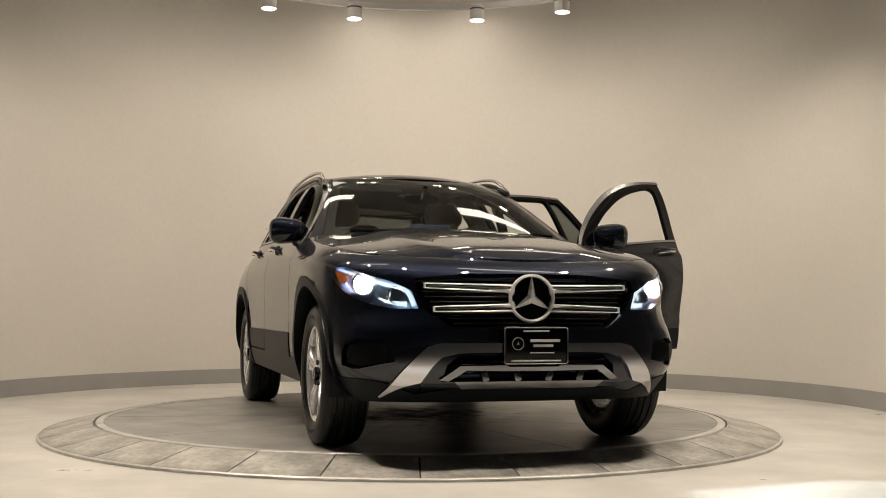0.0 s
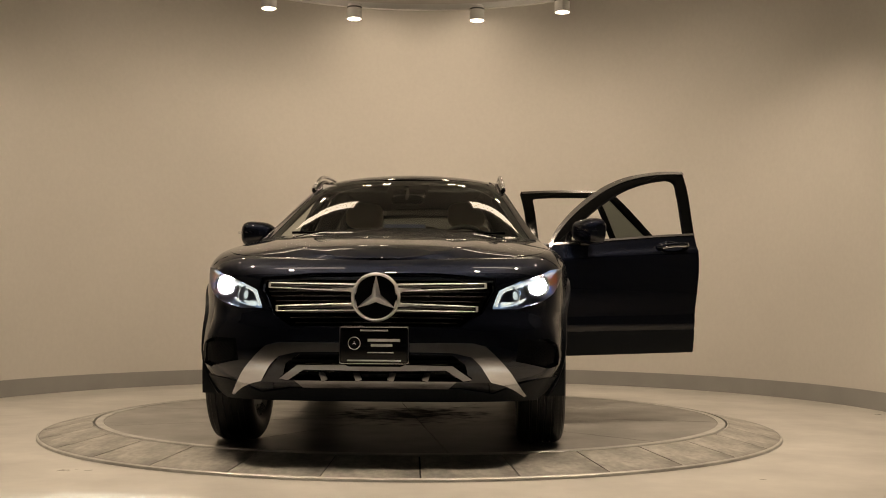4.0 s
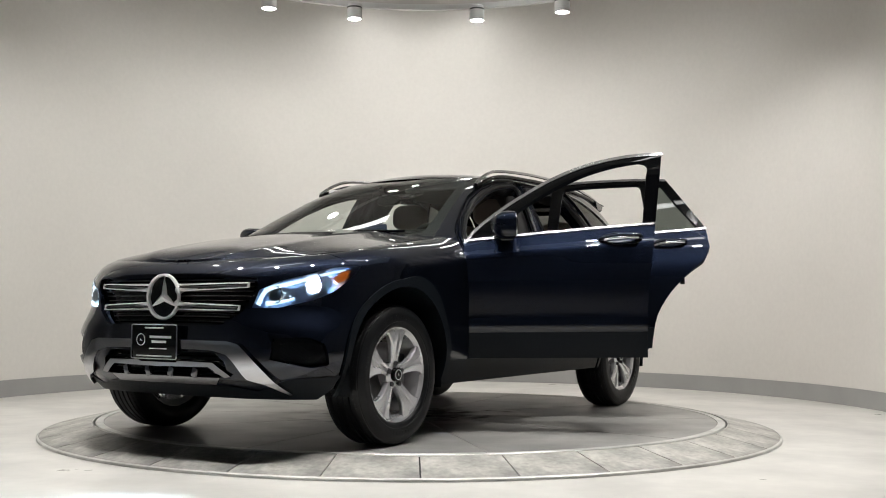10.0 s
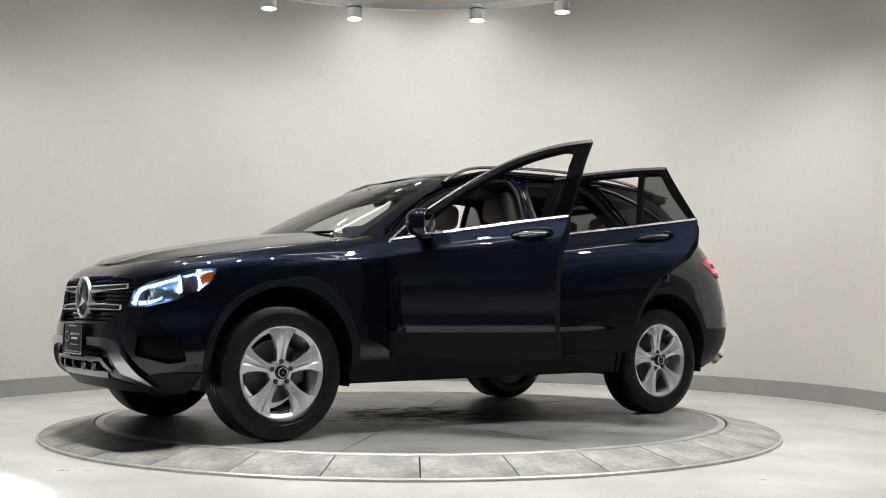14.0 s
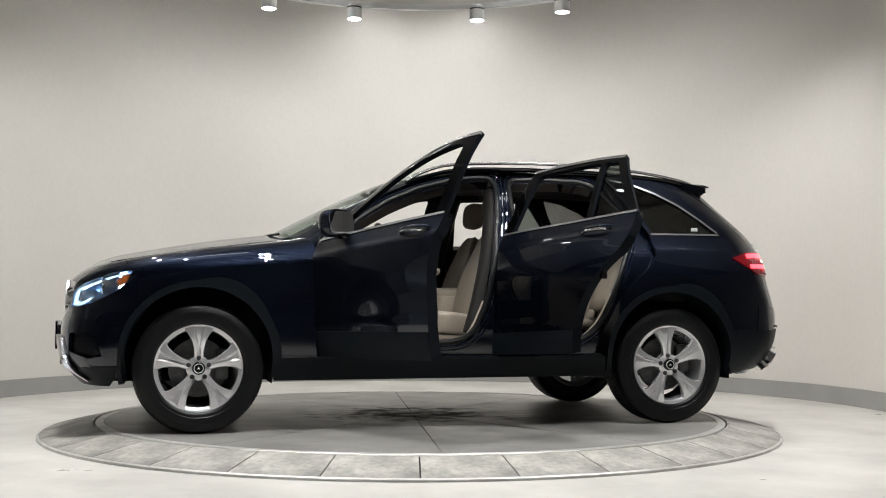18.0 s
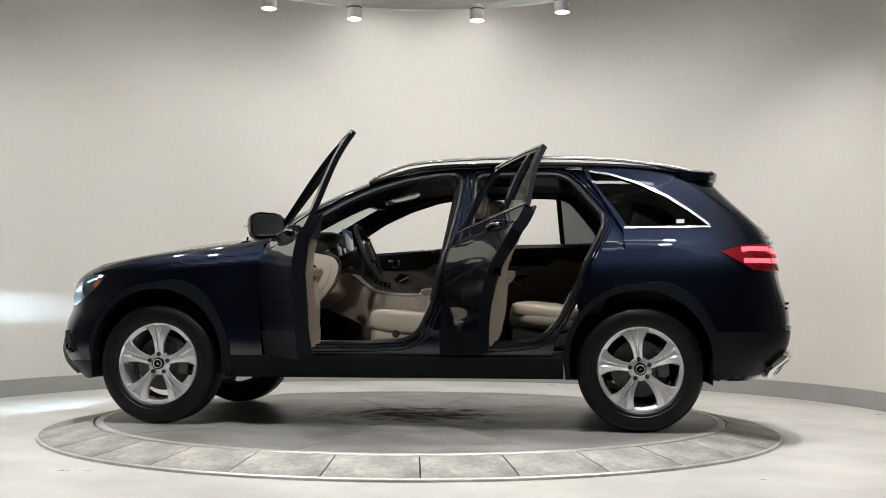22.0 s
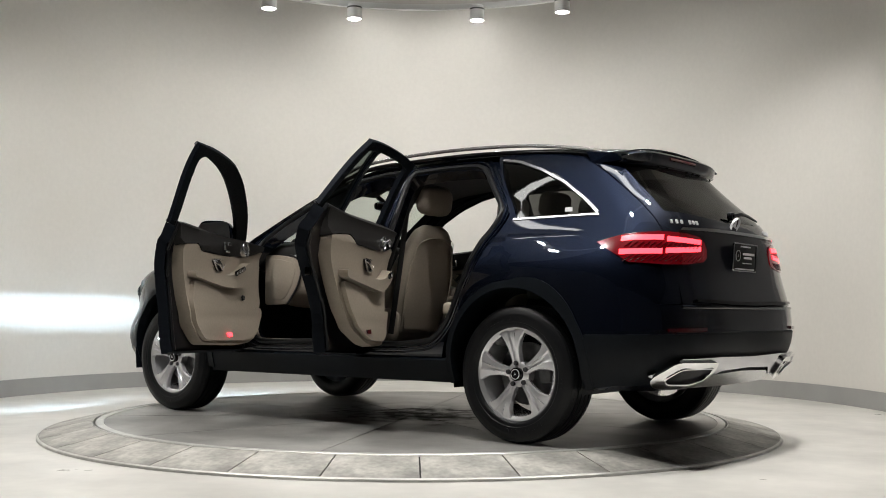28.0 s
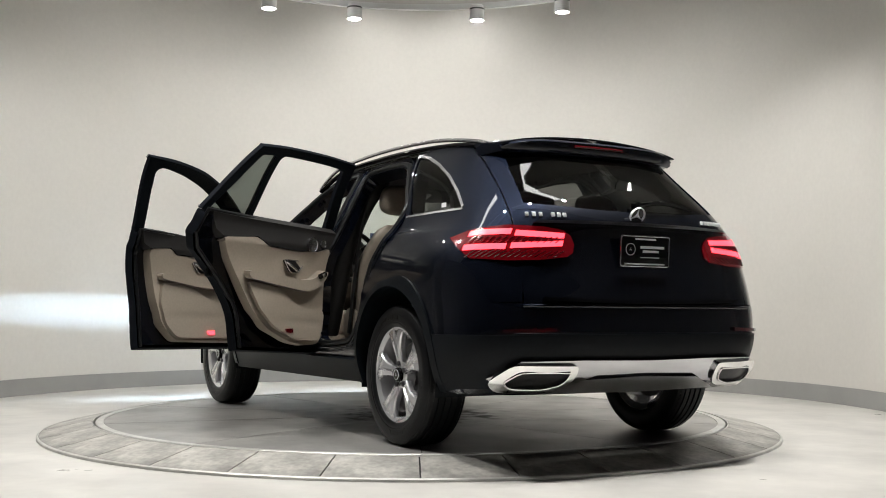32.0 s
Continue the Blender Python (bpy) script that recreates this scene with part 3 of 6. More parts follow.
def line(mode, pts, upper=False, fine=0.05):
    """A run of points on the skin, filled in so that straight lines stay straight."""
    out = []
    for (a0, z0), (a1, z1) in zip(pts, pts[1:]):
        k = max(1, int(math.hypot(a1 - a0, z1 - z0) / fine + 0.5))
        for i in range(k):
            a, z = a0 + (a1 - a0) * i / k, z0 + (z1 - z0) * i / k
            out.append((along(mode, a, z, upper), z))
    a, z = pts[-1]
    return out + [(along(mode, a, z, upper), z)]


def arch_radius(a, extra=0.0):
    """The wheel opening: a little taller than it is wide."""
    return 0.402 + 0.052 * max(0, math.sin(radians(a))) + extra


def moulding(cx, a0, a1, front):
    """An arch moulding, broad over the wheel and slim at its feet, fuller on the side towards the rear."""
    outer, inner = [], []
    for i in range(37):
        a = a0 + (a1 - a0) * i / 36
        up = max(0, math.sin(radians(a)))
        aft = max(0, -math.cos(radians(a)))
        r = arch_radius(a, 0.030 + 0.008 * up + (0.034 if front else 0.030) * math.sin(min(1, aft * 1.25) * math.pi) ** 0.8 * up ** 0.3 + 0.020 * aft)
        outer.append((cx + r * math.cos(radians(a)), 0.36 + r * math.sin(radians(a))))
        q = arch_radius(a)
        inner.append((cx + q * math.cos(radians(a)), 0.36 + q * math.sin(radians(a))))
    return outer + inner[::-1]


def arch(cx, extra, a0, a1, n=20, cz=0.36):
    """A run along a wheel opening, extra metres outside its edge."""
    run = [a0 + (a1 - a0) * i / n for i in range(n + 1)]
    return [(cx + arch_radius(a, extra) * math.cos(radians(a)), cz + arch_radius(a, extra) * math.sin(radians(a))) for a in run]


car = thing("car", "midnight blue sport utility car with two doors open, lamps lit", "car")
car.matrix_basis = Matrix()
BELT = smooth_curve((-1.4, 1.182), (-1.0, 1.168), (-0.3, 1.149), (0.4, 1.100), (0.9, 1.06))
FD_HINGE, FD_OPEN = Vector((0.782, 0.908, 0)), -64.3
RD_HINGE, RD_OPEN = Vector((-0.324, 0.897, 0)), -66.1


def swing(hinge, degrees):
    return Matrix.Translation(hinge) @ pose(0, 0, 0, 0, 0, degrees) @ Matrix.Translation(-hinge)


FRONT_DOOR = [(0.775, 0.415), (0.785, 0.60), (0.79, 0.85), (0.79, 1.066)] + [(x, BELT(x)) for x in (0.6, 0.3, 0.0, -0.2)] + [(-0.285, BELT(-0.285)), (-0.265, 1.0), (-0.245, 0.85), (-0.232, 0.70), (-0.226, 0.55), (-0.228, 0.415)]
REAR_DOOR = [(-0.236, 0.43), (-0.234, 0.55), (-0.240, 0.70), (-0.253, 0.85), (-0.273, 1.0), (-0.293, BELT(-0.293))] + [(x, BELT(x)) for x in (-0.6, -0.9, -1.2)] + [(-1.335, BELT(-1.335)), (-1.345, 1.06)] + \
    [(p.x, p.y) for p in spline([(-1.30, 0.98, 0), (-1.20, 0.90, 0), (-1.08, 0.78, 0), (-0.99, 0.64, 0), (-0.955, 0.50, 0), (-0.945, 0.43, 0)], 3)]
for side in (False, True):
    # front wing
    wing = [(0.783, 0.40), (0.793, 0.60), (0.798, 0.85), (0.798, 1.066), (0.80, 1.09), (0.88, SHOULDER(0.88) - ROUND + ROUND * 1.57)]
    wing += [(x, SHOULDER(x) - ROUND + ROUND * 1.57) for x in (1.1, 1.3, 1.5, 1.7, 1.9)]
    wing += [(1.80, 0.905), (1.855, 0.80)] + arch(1.4365, 0.016, 58, 172, 18)
    wing += [(0.965, 0.40)]
    sheet("front_wing", line("s", wing), L, M_PAINT, car, step=(0.04, 0.014), mirror=side)
    arc = moulding(1.4365, -11, 186, True)
    sheet("arch_moulding", line("s", arc), L, M_PLASTIC, car, off=0.012, lip=0.05, step=(0.05, 0.05), mirror=side, label="black wheel arch moulding")
    arc = moulding(-1.4365, -8, 187, False)
    sheet("arch_moulding", line("s", arc), L, M_PLASTIC, car, off=0.012, lip=0.05, step=(0.05, 0.05), mirror=side, label="black wheel arch moulding")
    sill = [(1.02, 0.29), (0.995, 0.42), (-0.99, 0.42), (-1.0, 0.30)]
    sheet("sill_moulding", line("s", sill), L, M_PLASTIC, car, off=0.004, lip=0.10, step=(0.08, 0.03), mirror=side, label="black sill moulding")
    # rear quarter with its window
    quarter = arch(-1.4365, 0.016, 35, 187, 20)
    quarter += [(-1.93, 0.30), (-2.0, 0.34), (-2.05, 0.56), (-2.06, 0.725)]
    top = [(-1.70, 1.545), (-1.5, 1.56), (-1.2, 1.568), (-1.115, 1.562), (-1.205, 1.41), (-1.345, 1.175), (-1.355, 1.06), (-1.310, 0.98), (-1.210, 0.90), (-1.09, 0.78)]
    quarter = line("s", quarter, True) + line("r", [(0.70, 0.733), (0.665, 0.95), (0.685, 1.08), (0.665, 1.2), (0.625, 1.35), (0.585, 1.5), (0.565, 1.545)], True) + line("s", top, True)
    hole = [(-1.15, 1.535), (-1.28, 1.512), (-1.44, 1.455), (-1.60, 1.375), (-1.74, 1.28), (-1.845, 1.195), (-1.80, 1.185), (-1.37, 1.185)]
    sheet("rear_quarter", quarter, U, M_PAINT, car, holes=[line("s", hole, True)], step=(0.045, 0.016), mirror=side)
    sheet("quarter_window", line("s", hole, True), U, M_PRIVACY, car, off=-0.006, lip=0, step=(0.06, 0.05), mirror=side, label="dark privacy glass quarter window")


def swing_lift(hinge, degrees, lift, roll, pitch):
    """A door's swing about its hinge, with the lean that its hinge line gives it."""
    at = hinge + Vector((0, 0, 0.8))
    return Matrix.Translation(at + Vector((0, 0, lift))) @ pose(0, 0, 0, 0, 0, degrees) @ pose(0, 0, 0, 0, pitch, 0) @ pose(0, 0, 0, roll) @ Matrix.Translation(-at)


def smooth2(pts, n=4):
    """A smooth open run through (a, b) pairs."""
    return [(p.x, p.y) for p in spline([(a, b, 0) for a, b in pts], n)]


FD_TOP = smooth2([(0.79, 1.07), (0.72, 1.155), (0.55, 1.285), (0.35, 1.405), (0.2, 1.475), (0.05, 1.524), (-0.15, 1.560), (-0.345, 1.570)])
RD_TOP = smooth2([(-0.353, 1.565), (-0.6, 1.573), (-0.9, 1.568), (-1.105, 1.552)])
FD_FRAME = FD_TOP + [(-0.285, BELT(-0.285) + 0.002)] + [(x, BELT(x) + 0.002) for x in (0.0, 0.3, 0.6)]
FD_HOLE = smooth2([(0.63, BELT(0.63) + 0.018), (0.605, 1.15), (0.5, 1.238), (0.33, 1.346), (0.15, 1.437), (-0.02, 1.492), (-0.17, 1.518), (-0.225, 1.518), (-0.256, 1.497), (-0.252, 1.45)], 3) + [(-0.215, BELT(-0.215) + 0.018)]
RD_FRAME = [(-0.293, BELT(-0.293) + 0.002)] + RD_TOP + smooth2([(-1.105, 1.552), (-1.195, 1.41), (-1.338, BELT(-1.338) + 0.008)])[1:] + [(x, BELT(x) + 0.002) for x in (-1.2, -0.9, -0.6)]
RD_HOLE = [(-0.365, BELT(-0.365) + 0.018)] + smooth2([(-0.41, 1.45), (-0.422, 1.505), (-0.46, 1.526), (-0.62, 1.533), (-0.88, 1.53), (-0.925, 1.522), (-0.938, 1.50)], 3) + [(-0.965, BELT(-0.965) + 0.018)]
RD_FIXED = [(-1.0, BELT(-1.0) + 0.018), (-0.97, 1.513), (-0.98, 1.522), (-1.065, 1.513)] + smooth2([(-1.075, 1.508), (-1.165, 1.36), (-1.285, BELT(-1.285) + 0.02)], 3)
FD_EDGE = [(-0.189, 1.028), (-0.04, 1.04), (-0.01, 1.022), (0.015, 1.0), (0.28, 0.984), (0.475, 0.985), (0.575, 1.0), (0.70, 1.035)]
FD_BEIGE = FD_EDGE + [(0.705, 0.925), (0.69, 0.767), (0.70, 0.724), (0.595, 0.49), (0.48, 0.455), (0.0, 0.468), (-0.085, 0.56), (-0.128, 0.70)]
FD_DARK = [(-0.24, 1.06), (-0.25, BELT(-0.25) - 0.012), (0.0, BELT(0.0) - 0.012), (0.3, BELT(0.3) - 0.012), (0.72, BELT(0.72) - 0.008)] + [(x, z + 0.004) for x, z in FD_EDGE[::-1]]
RD_EDGE = [(-1.18, 1.045), (-0.947, 1.068), (-0.91, 1.05), (-0.877, 1.022), (-0.675, 1.012), (-0.535, 1.018), (-0.43, 1.055)]
RD_BEIGE = RD_EDGE + [(-0.435, 0.731), (-0.44, 0.53), (-0.47, 0.492), (-0.56, 0.482), (-0.67, 0.497), (-0.82, 0.562), (-0.925, 0.66), (-1.035, 0.84), (-1.115, 0.95)]
RD_DARK = [(-1.23, 1.08), (-1.29, BELT(-1.29) - 0.012), (-0.8, BELT(-0.8) - 0.012), (-0.40, BELT(-0.40) - 0.012)] + [(x, z + 0.004) for x, z in RD_EDGE[::-1]]


def door_place(m, x, z, inward, mirror):
    """A spot on a closed door, pushed inwards from the skin, then swung."""
    p = L(along("s", x, z), z)
    p = Vector((p.x, p.y - inward, p.z))
    if mirror:
        p.y = -p.y
    return m @ p


def door(name, outline, frame_line, hole, extra, beige, dark, hinge, degrees, lift, mirror, label):
    m = swing_lift(hinge, degrees, *lift) if degrees else Matrix()
    f = Matrix.Diagonal((1, -1, 1, 1)) if mirror else Matrix()
    kw = dict(mirror=mirror, at=m)
    front = name == "front_door"
    ob = sheet(name, line("s", outline), L, M_PAINT, car, step=(0.05, 0.013), lip=0.064, label=label, lip_mat=M_SHUT, **kw)
    holes = [line("s", hole, True)] + ([line("s", extra, True)] if extra else [])
    fr = line("s", frame_line, True, 0.012)
    sheet("window_frame", fr, U, M_GLOSSBLACK, ob, holes=holes, step=(0.08, 0.06), lip=0.026, label="gloss black window frame", lip_mat=M_SHUT, **kw)
    sheet("inner_frame", fr, U, M_PLASTIC, ob, holes=holes, step=(0.08, 0.06), off=-0.028, lip=0.0, **kw)
    if extra:
        sheet("fixed_glass", line("s", extra, True), U, M_TINT, ob, step=(0.08, 0.08), off=-0.02, lip=0, label="grey-tinted fixed quarter glass", **kw)
    # bright strips along the belt and the frame's upper edge
    belt = [(x, BELT(x) + 0.004) for x in ((0.79, 0.6, 0.3, 0.0, -0.285) if front else (-0.295, -0.6, -0.9, -1.2, -1.335))]
    lip_line = belt + [(x, z + 0.0125) for x, z in belt[::-1]]
    sheet("belt_strip", line("s", lip_line, True), U, M_BRIGHT, ob, step=(0.1, 0.05), off=0.005, lip=0.012, label="bright belt strip", **kw)
    edge = FD_TOP if front else RD_TOP
    band = [(x, z - 0.001) for x, z in edge] + [(x - (0.006 if front else 0), z - 0.018) for x, z in edge[::-1]]
    sheet("upper_strip", line("s", band, True), U, M_BRIGHT, ob, step=(0.1, 0.05), off=0.004, lip=0.01, label="bright strip over the window", **kw)
    low = [(x, z) for x, z in ([(0.773, 0.417), (0.78, 0.562), (-0.225, 0.562), (-0.226, 0.417)] if front else [(-0.238, 0.432), (-0.235, 0.562), (-0.964, 0.562), (-0.943, 0.432)])]
    sheet("lower_moulding", line("s", low), L, M_PLASTIC, ob, step=(0.1, 0.04), off=0.005, lip=0.007, label="black lower door moulding", **kw)
    # lining
    shell = [(x + (0.02 if x < (0.3 if front else -0.7) else -0.02), z + (0.02 if z < 0.7 else -0.004)) for x, z in outline]
    sheet("inner_shell", line("s", shell), L, M_PAINT, ob, step=(0.1, 0.08), off=-0.058, lip=0, **kw)
    loop = [L(along("s", x, z), z) for x, z in shell]
    run = [m @ (f @ (p - Vector((0, 0.066, 0)))) for p in loop]
    part("door_rubber", tube(run, 0.011, 8), M_RUBBER, ob, "black rubber seal round the door")
    x_rear, x_front = (-0.25, 0.78) if front else (-1.25, -0.3)

    def inner(u, z):
        """The lining's ground: the skin, swelling inwards towards the hinge."""
        p = L(u, z)
        k = min(1, max(0, (p.x - x_rear) / (x_front - x_rear)))
        return p - Vector((0, 0.10 * k * k * (3 - 2 * k), 0))

    def ply(deep):
        """A layer of the lining, deep inside the skin, leaning back out to the glass above the armrest."""
        return lambda u, z: inner(u, z) - Vector((0, deep * (1 - 0.40 * min(1, max(0, (z - 1.035) / 0.085))), 0))

    def inside_at(x, z, deep):
        p = ply(deep)(along("s", x, z), z)
        return Matrix.Translation(m @ (f @ p)) @ m.to_3x3().to_4x4() @ f

    sheet("upper_lining", line("s", dark), ply(0.136), M_DARKTRIM, ob, step=(0.08, 0.05), lip=-0.062, label="dark soft upper lining", **kw)
    sheet("lower_lining", line("s", rounded(beige, 0.03, 2)), ply(0.130), M_BEIGE, ob, step=(0.08, 0.05), lip=-0.076, label="beige door lining", **kw)
    if front:
        arm = [(-0.126, 0.878), (0.055, 0.872), (0.255, 0.862), (0.355, 0.885), (0.455, 0.945), (0.54, 0.948), (0.52, 0.90), (0.455, 0.838), (0.385, 0.80), (0.303, 0.788), (0.175, 0.795), (0.055, 0.815), (-0.12, 0.846)]
        bulge = [(-0.09, 0.83), (0.05, 0.815), (0.125, 0.795), (0.175, 0.765), (0.24, 0.72), (0.355, 0.692), (0.575, 0.667), (0.645, 0.675), (0.655, 0.62), (0.565, 0.505), (0.435, 0.474), (0, 0.482), (-0.075, 0.56), (-0.118, 0.70)]
        grips, lamp_x, speakers = (0.355, 0.893, 0.15, 16), 0.245, ((0.458, 1.032, 0.045),)
    else:
        arm = [(-1.01, 0.878), (-0.882, 0.868), (-0.649, 0.85), (-0.563, 0.862), (-0.493, 0.915), (-0.458, 0.91), (-0.472, 0.87), (-0.528, 0.815), (-0.582, 0.79), (-0.649, 0.79), (-0.723, 0.80), (-0.996, 0.836)]
        bulge = [(-0.985, 0.82), (-0.82, 0.80), (-0.745, 0.782), (-0.71, 0.745), (-0.665, 0.71), (-0.50, 0.68), (-0.455, 0.685), (-0.46, 0.56), (-0.50, 0.512), (-0.66, 0.515), (-0.80, 0.58), (-0.90, 0.675)]
        grips, lamp_x, speakers = (-0.505, 0.89, 0.07, 22), -0.70, ((-0.573, 1.06, 0.042), (-0.495, 1.073, 0.024))
    sheet("lining_bulge", line("s", rounded(bulge, 0.03, 2)), ply(0.158), M_BEIGE, ob, step=(0.06, 0.04), lip=-0.030, label="moulded map pocket", **kw)
    sheet("armrest", line("s", rounded(arm, 0.02, 2)), ply(0.188), M_LEATHER, ob, step=(0.06, 0.03), lip=-0.058, label="beige padded armrest", **kw)
    for x, z, r in speakers:
        spk = lathe([(0.0, -0.004), (r * 0.86, -0.004), (r * 0.88, -0.008), (r, -0.008), (r, 0.02)], 28)
        part("loudspeaker", moved(spk, inside_at(x, z, 0.140)), M_SATIN, ob, "silver ringed loudspeaker")
    cx0 = 0.215 if front else -0.67
    loop = rounded([(-0.085, 0.034), (0.085, 0.036), (0.035, -0.030), (-0.03, -0.034)], 0.018)
    # no recess is cut; the plate's dark colour stands for its shade
    part("handle_cup", moved(slab(loop, -0.003, 0.010), inside_at(cx0, 0.925, 0.134)), M_DARKTRIM, ob, "dark plate in place of the shaded handle recess")
    rim = [Vector((a, -0.004, b)) for a, b in loop]
    part("handle_frame", moved(tube(rim + rim[:1], 0.0038, 6, up=(0, 1, 0)), inside_at(cx0, 0.925, 0.134)), M_SATIN, ob, "satin frame round the recess")
    lever = tube(spline([(-0.07, -0.008, 0.022), (-0.045, -0.018, 0.008), (-0.01, -0.018, -0.010), (0.015, -0.010, -0.02)], 5), 0.008, 8)
    part("inner_handle", moved(lever, inside_at(cx0, 0.925, 0.134)), M_SATIN, ob, "satin inner door handle")
    gx, gz, gl, ga = grips
    part("window_switch", moved(box(gl, 0.012, 0.03, (0, 0, 0), 0.005), inside_at(gx, gz, 0.191) @ pose(0, 0, 0, 0, -ga, 0)), M_GLOSSBLACK, ob, "black window switch panel")
    for k in range(4 if front else 1):
        part("switch_key", moved(box(0.022, 0.010, 0.02, ((k - 1.5) * 0.037 if front else 0, -0.007, 0), 0.003), inside_at(gx, gz, 0.191) @ pose(0, 0, 0, 0, -ga, 0)), M_SATIN, ob)
    rl = slab(rounded([(-0.03, 0.010), (0.025, 0.014), (0.03, -0.010), (-0.015, -0.012)], 0.005), -0.004, 0.006)
    part("door_reflector", moved(rl, inside_at(lamp_x, 0.51 if front else 0.560, 0.163)), M_REDGLOW if (front and not mirror) else M_RED, ob, "small red door warning lamp")
    if front:
        part("seat_switch", moved(box(0.065, 0.012, 0.022, (0.03, 0, 0.022), 0.006), inside_at(0.27, 1.035, 0.138)), M_SATIN, ob, "silver seat switches")
        part("seat_switch", moved(box(0.05, 0.012, 0.018, (-0.01, 0, -0.025), 0.006), inside_at(0.27, 1.035, 0.138)), M_SATIN, ob, "silver seat switches")
        part("seat_switch", moved(box(0.018, 0.012, 0.05, (-0.045, 0, 0.005), 0.006), inside_at(0.27, 1.035, 0.138)), M_SATIN, ob, "silver seat switches")
        part("boot_release", moved(lathe([(0.0, -0.010), (0.014, -0.010), (0.018, 0.0)], 16), inside_at(0.455, 0.735, 0.140)), M_DARKTRIM, ob, "dark boot release knob")
    # latch on the shut face
    q = door_place(m, -0.225 if front else -1.16, 0.86, 0.05, mirror)
    part("latch", moved(box(0.03, 0.035, 0.06, (0, 0, 0), 0.006), Matrix.Translation(q) @ m.to_3x3().to_4x4() @ f), M_GLOSSBLACK, ob, "black latch")
    # outer handle: a bowl and a bar across it
    hx, hz = (-0.085, 1.085) if front else (-1.085, 1.105)
    p = L(along("s", hx, hz), hz)
    base = m @ f @ Matrix.Translation(p)
    part("handle_bowl", moved(lathe([(0.0, 0.0012), (0.022, 0.0016), (0.033, 0.009), (0.038, 0.0098), (0.0445, 0.001)], 36), base @ Matrix.Translation((0.012, 0, -0.012)) @ Matrix.Diagonal((2.1, 1, 0.92, 1))), M_PAINT, ob, "painted handle recess")
    bar = tube(spline([(0.108, 0.006, -0.012), (0.085, 0.024, -0.004), (0.04, 0.040, 0.006), (-0.02, 0.044, 0.010), (-0.075, 0.038, 0.010), (-0.10, 0.022, 0.008), (-0.112, 0.004, 0.004)], 6), 0.0165, 14, 0.85, lambda t: 0.8 + 0.25 * t)
    part("outer_handle", moved(bar, base), M_PAINT, ob)
    # strip made broad to imitate bright reflections on bar and bowl
    trim = tube(spline([(0.085, 0.030, -0.014), (0.04, 0.049, -0.005), (-0.02, 0.054, -0.001), (-0.075, 0.048, -0.001), (-0.10, 0.032, -0.004)], 6), 0.0085, 10)
    part("handle_strip", moved(trim, base), M_CHROME, ob, "chrome handle strip, widened for the handle's highlights")
    if front:
        mirror_at = m @ f @ Matrix.Translation((0.54, 0.912, 1.165)) @ pose(0, 0, 0, 0, 0, 9)
        shape = bmesh.new()
        bmesh.ops.create_uvsphere(shape, u_segments=32, v_segments=20, radius=1)
        for v in shape.verts:
            v.co = Vector((math.copysign(abs(v.co.x) ** 0.9, v.co.x), math.copysign(abs(v.co.y) ** 0.62, v.co.y), math.copysign(abs(v.co.z) ** 0.66, v.co.z)))
            v.co = Vector((v.co.x * 0.088 if v.co.x > 0 else -0.034 * min(1, -v.co.x * 4), v.co.y * 0.108, v.co.z * (0.076 + 0.010 * v.co.y)))
            v.co.x -= 0.05 * v.co.y
        part("mirror_housing", moved(shape, mirror_at), M_PAINT, ob, "door mirror housing")
        gl = slab(rounded([(-0.098, -0.058), (0.094, -0.060), (0.100, 0.044), (0.070, 0.064), (-0.090, 0.060)], 0.034), -0.003, 0.003)
        part("mirror_glass", moved(gl, mirror_at @ Matrix.Translation((-0.039, 0, 0)) @ pose(0, 0, 0, 0, 0, 93)), M_MIRROR, ob, "mirror glass")
        part("mirror_foot", moved(box(0.08, 0.12, 0.035, (0.0, -0.09, -0.072), 0.012), mirror_at), M_GLOSSBLACK, ob, "black mirror foot")
        part("repeater", moved(tube(spline([(0.03, 0.122, 0.005), (0.075, 0.075, 0.005), (0.092, 0.0, 0.004)], 5), 0.007, 8), mirror_at), M_CLEAR, ob, "clear side repeater")
    return ob


FDA = (FRONT_DOOR, FD_FRAME, FD_HOLE, None, FD_BEIGE, FD_DARK, FD_HINGE)
RDA = (REAR_DOOR, RD_FRAME, RD_HOLE, RD_FIXED, RD_BEIGE, RD_DARK, RD_HINGE)
door("front_door", *FDA, FD_OPEN, (0.008, -4.3, 0.85), False, "driver door standing open, lined in beige")
door("rear_door", *RDA, RD_OPEN, (-0.004, 0.79, 2.93), False, "rear door standing open, lined in beige")
door("front_door", *FDA, 0, 0, True, "closed passenger door, window lowered")
door("rear_door", *RDA, 0, 0, True, "closed rear door, window lowered")


# bonnet
def bonnet_edge(x):
    xf = NOSE(SHOULDER(x) - ROUND * 0.3) - ROUND
    w = half_width(x, SHOULDER(x) - ROUND * 0.3) - ROUND
    if x <= 1.35:
        return w
    p = min((x - 1.35) / (2.07 - 1.35), 1)
    return w * max(1 - p ** M_EXP, 0) ** (1 / M_EXP)


def bonnet(u, v):
    x = 1.35 + 0.72 * math.sin(u) if u > 0 else 1.35 + u * 0.55
    ye = bonnet_edge(x)
    edge = SHOULDER(x)
    crown = 0.054 + 0.02 * math.exp(-((x - 1.2) / 0.6) ** 2)
    z = edge + crown * (1 - v * v) * (1 if x < 1.5 else 1 - 0.8 * min(1, (x - 1.5) / 0.60) ** 5)
    z += 0.006 * math.exp(-((abs(v) - 0.55) / 0.10) ** 2)
    z -= 0.014 * max(0, (x - 1.86) / 0.21) ** 2
    return Vector((x, ye * v, z))


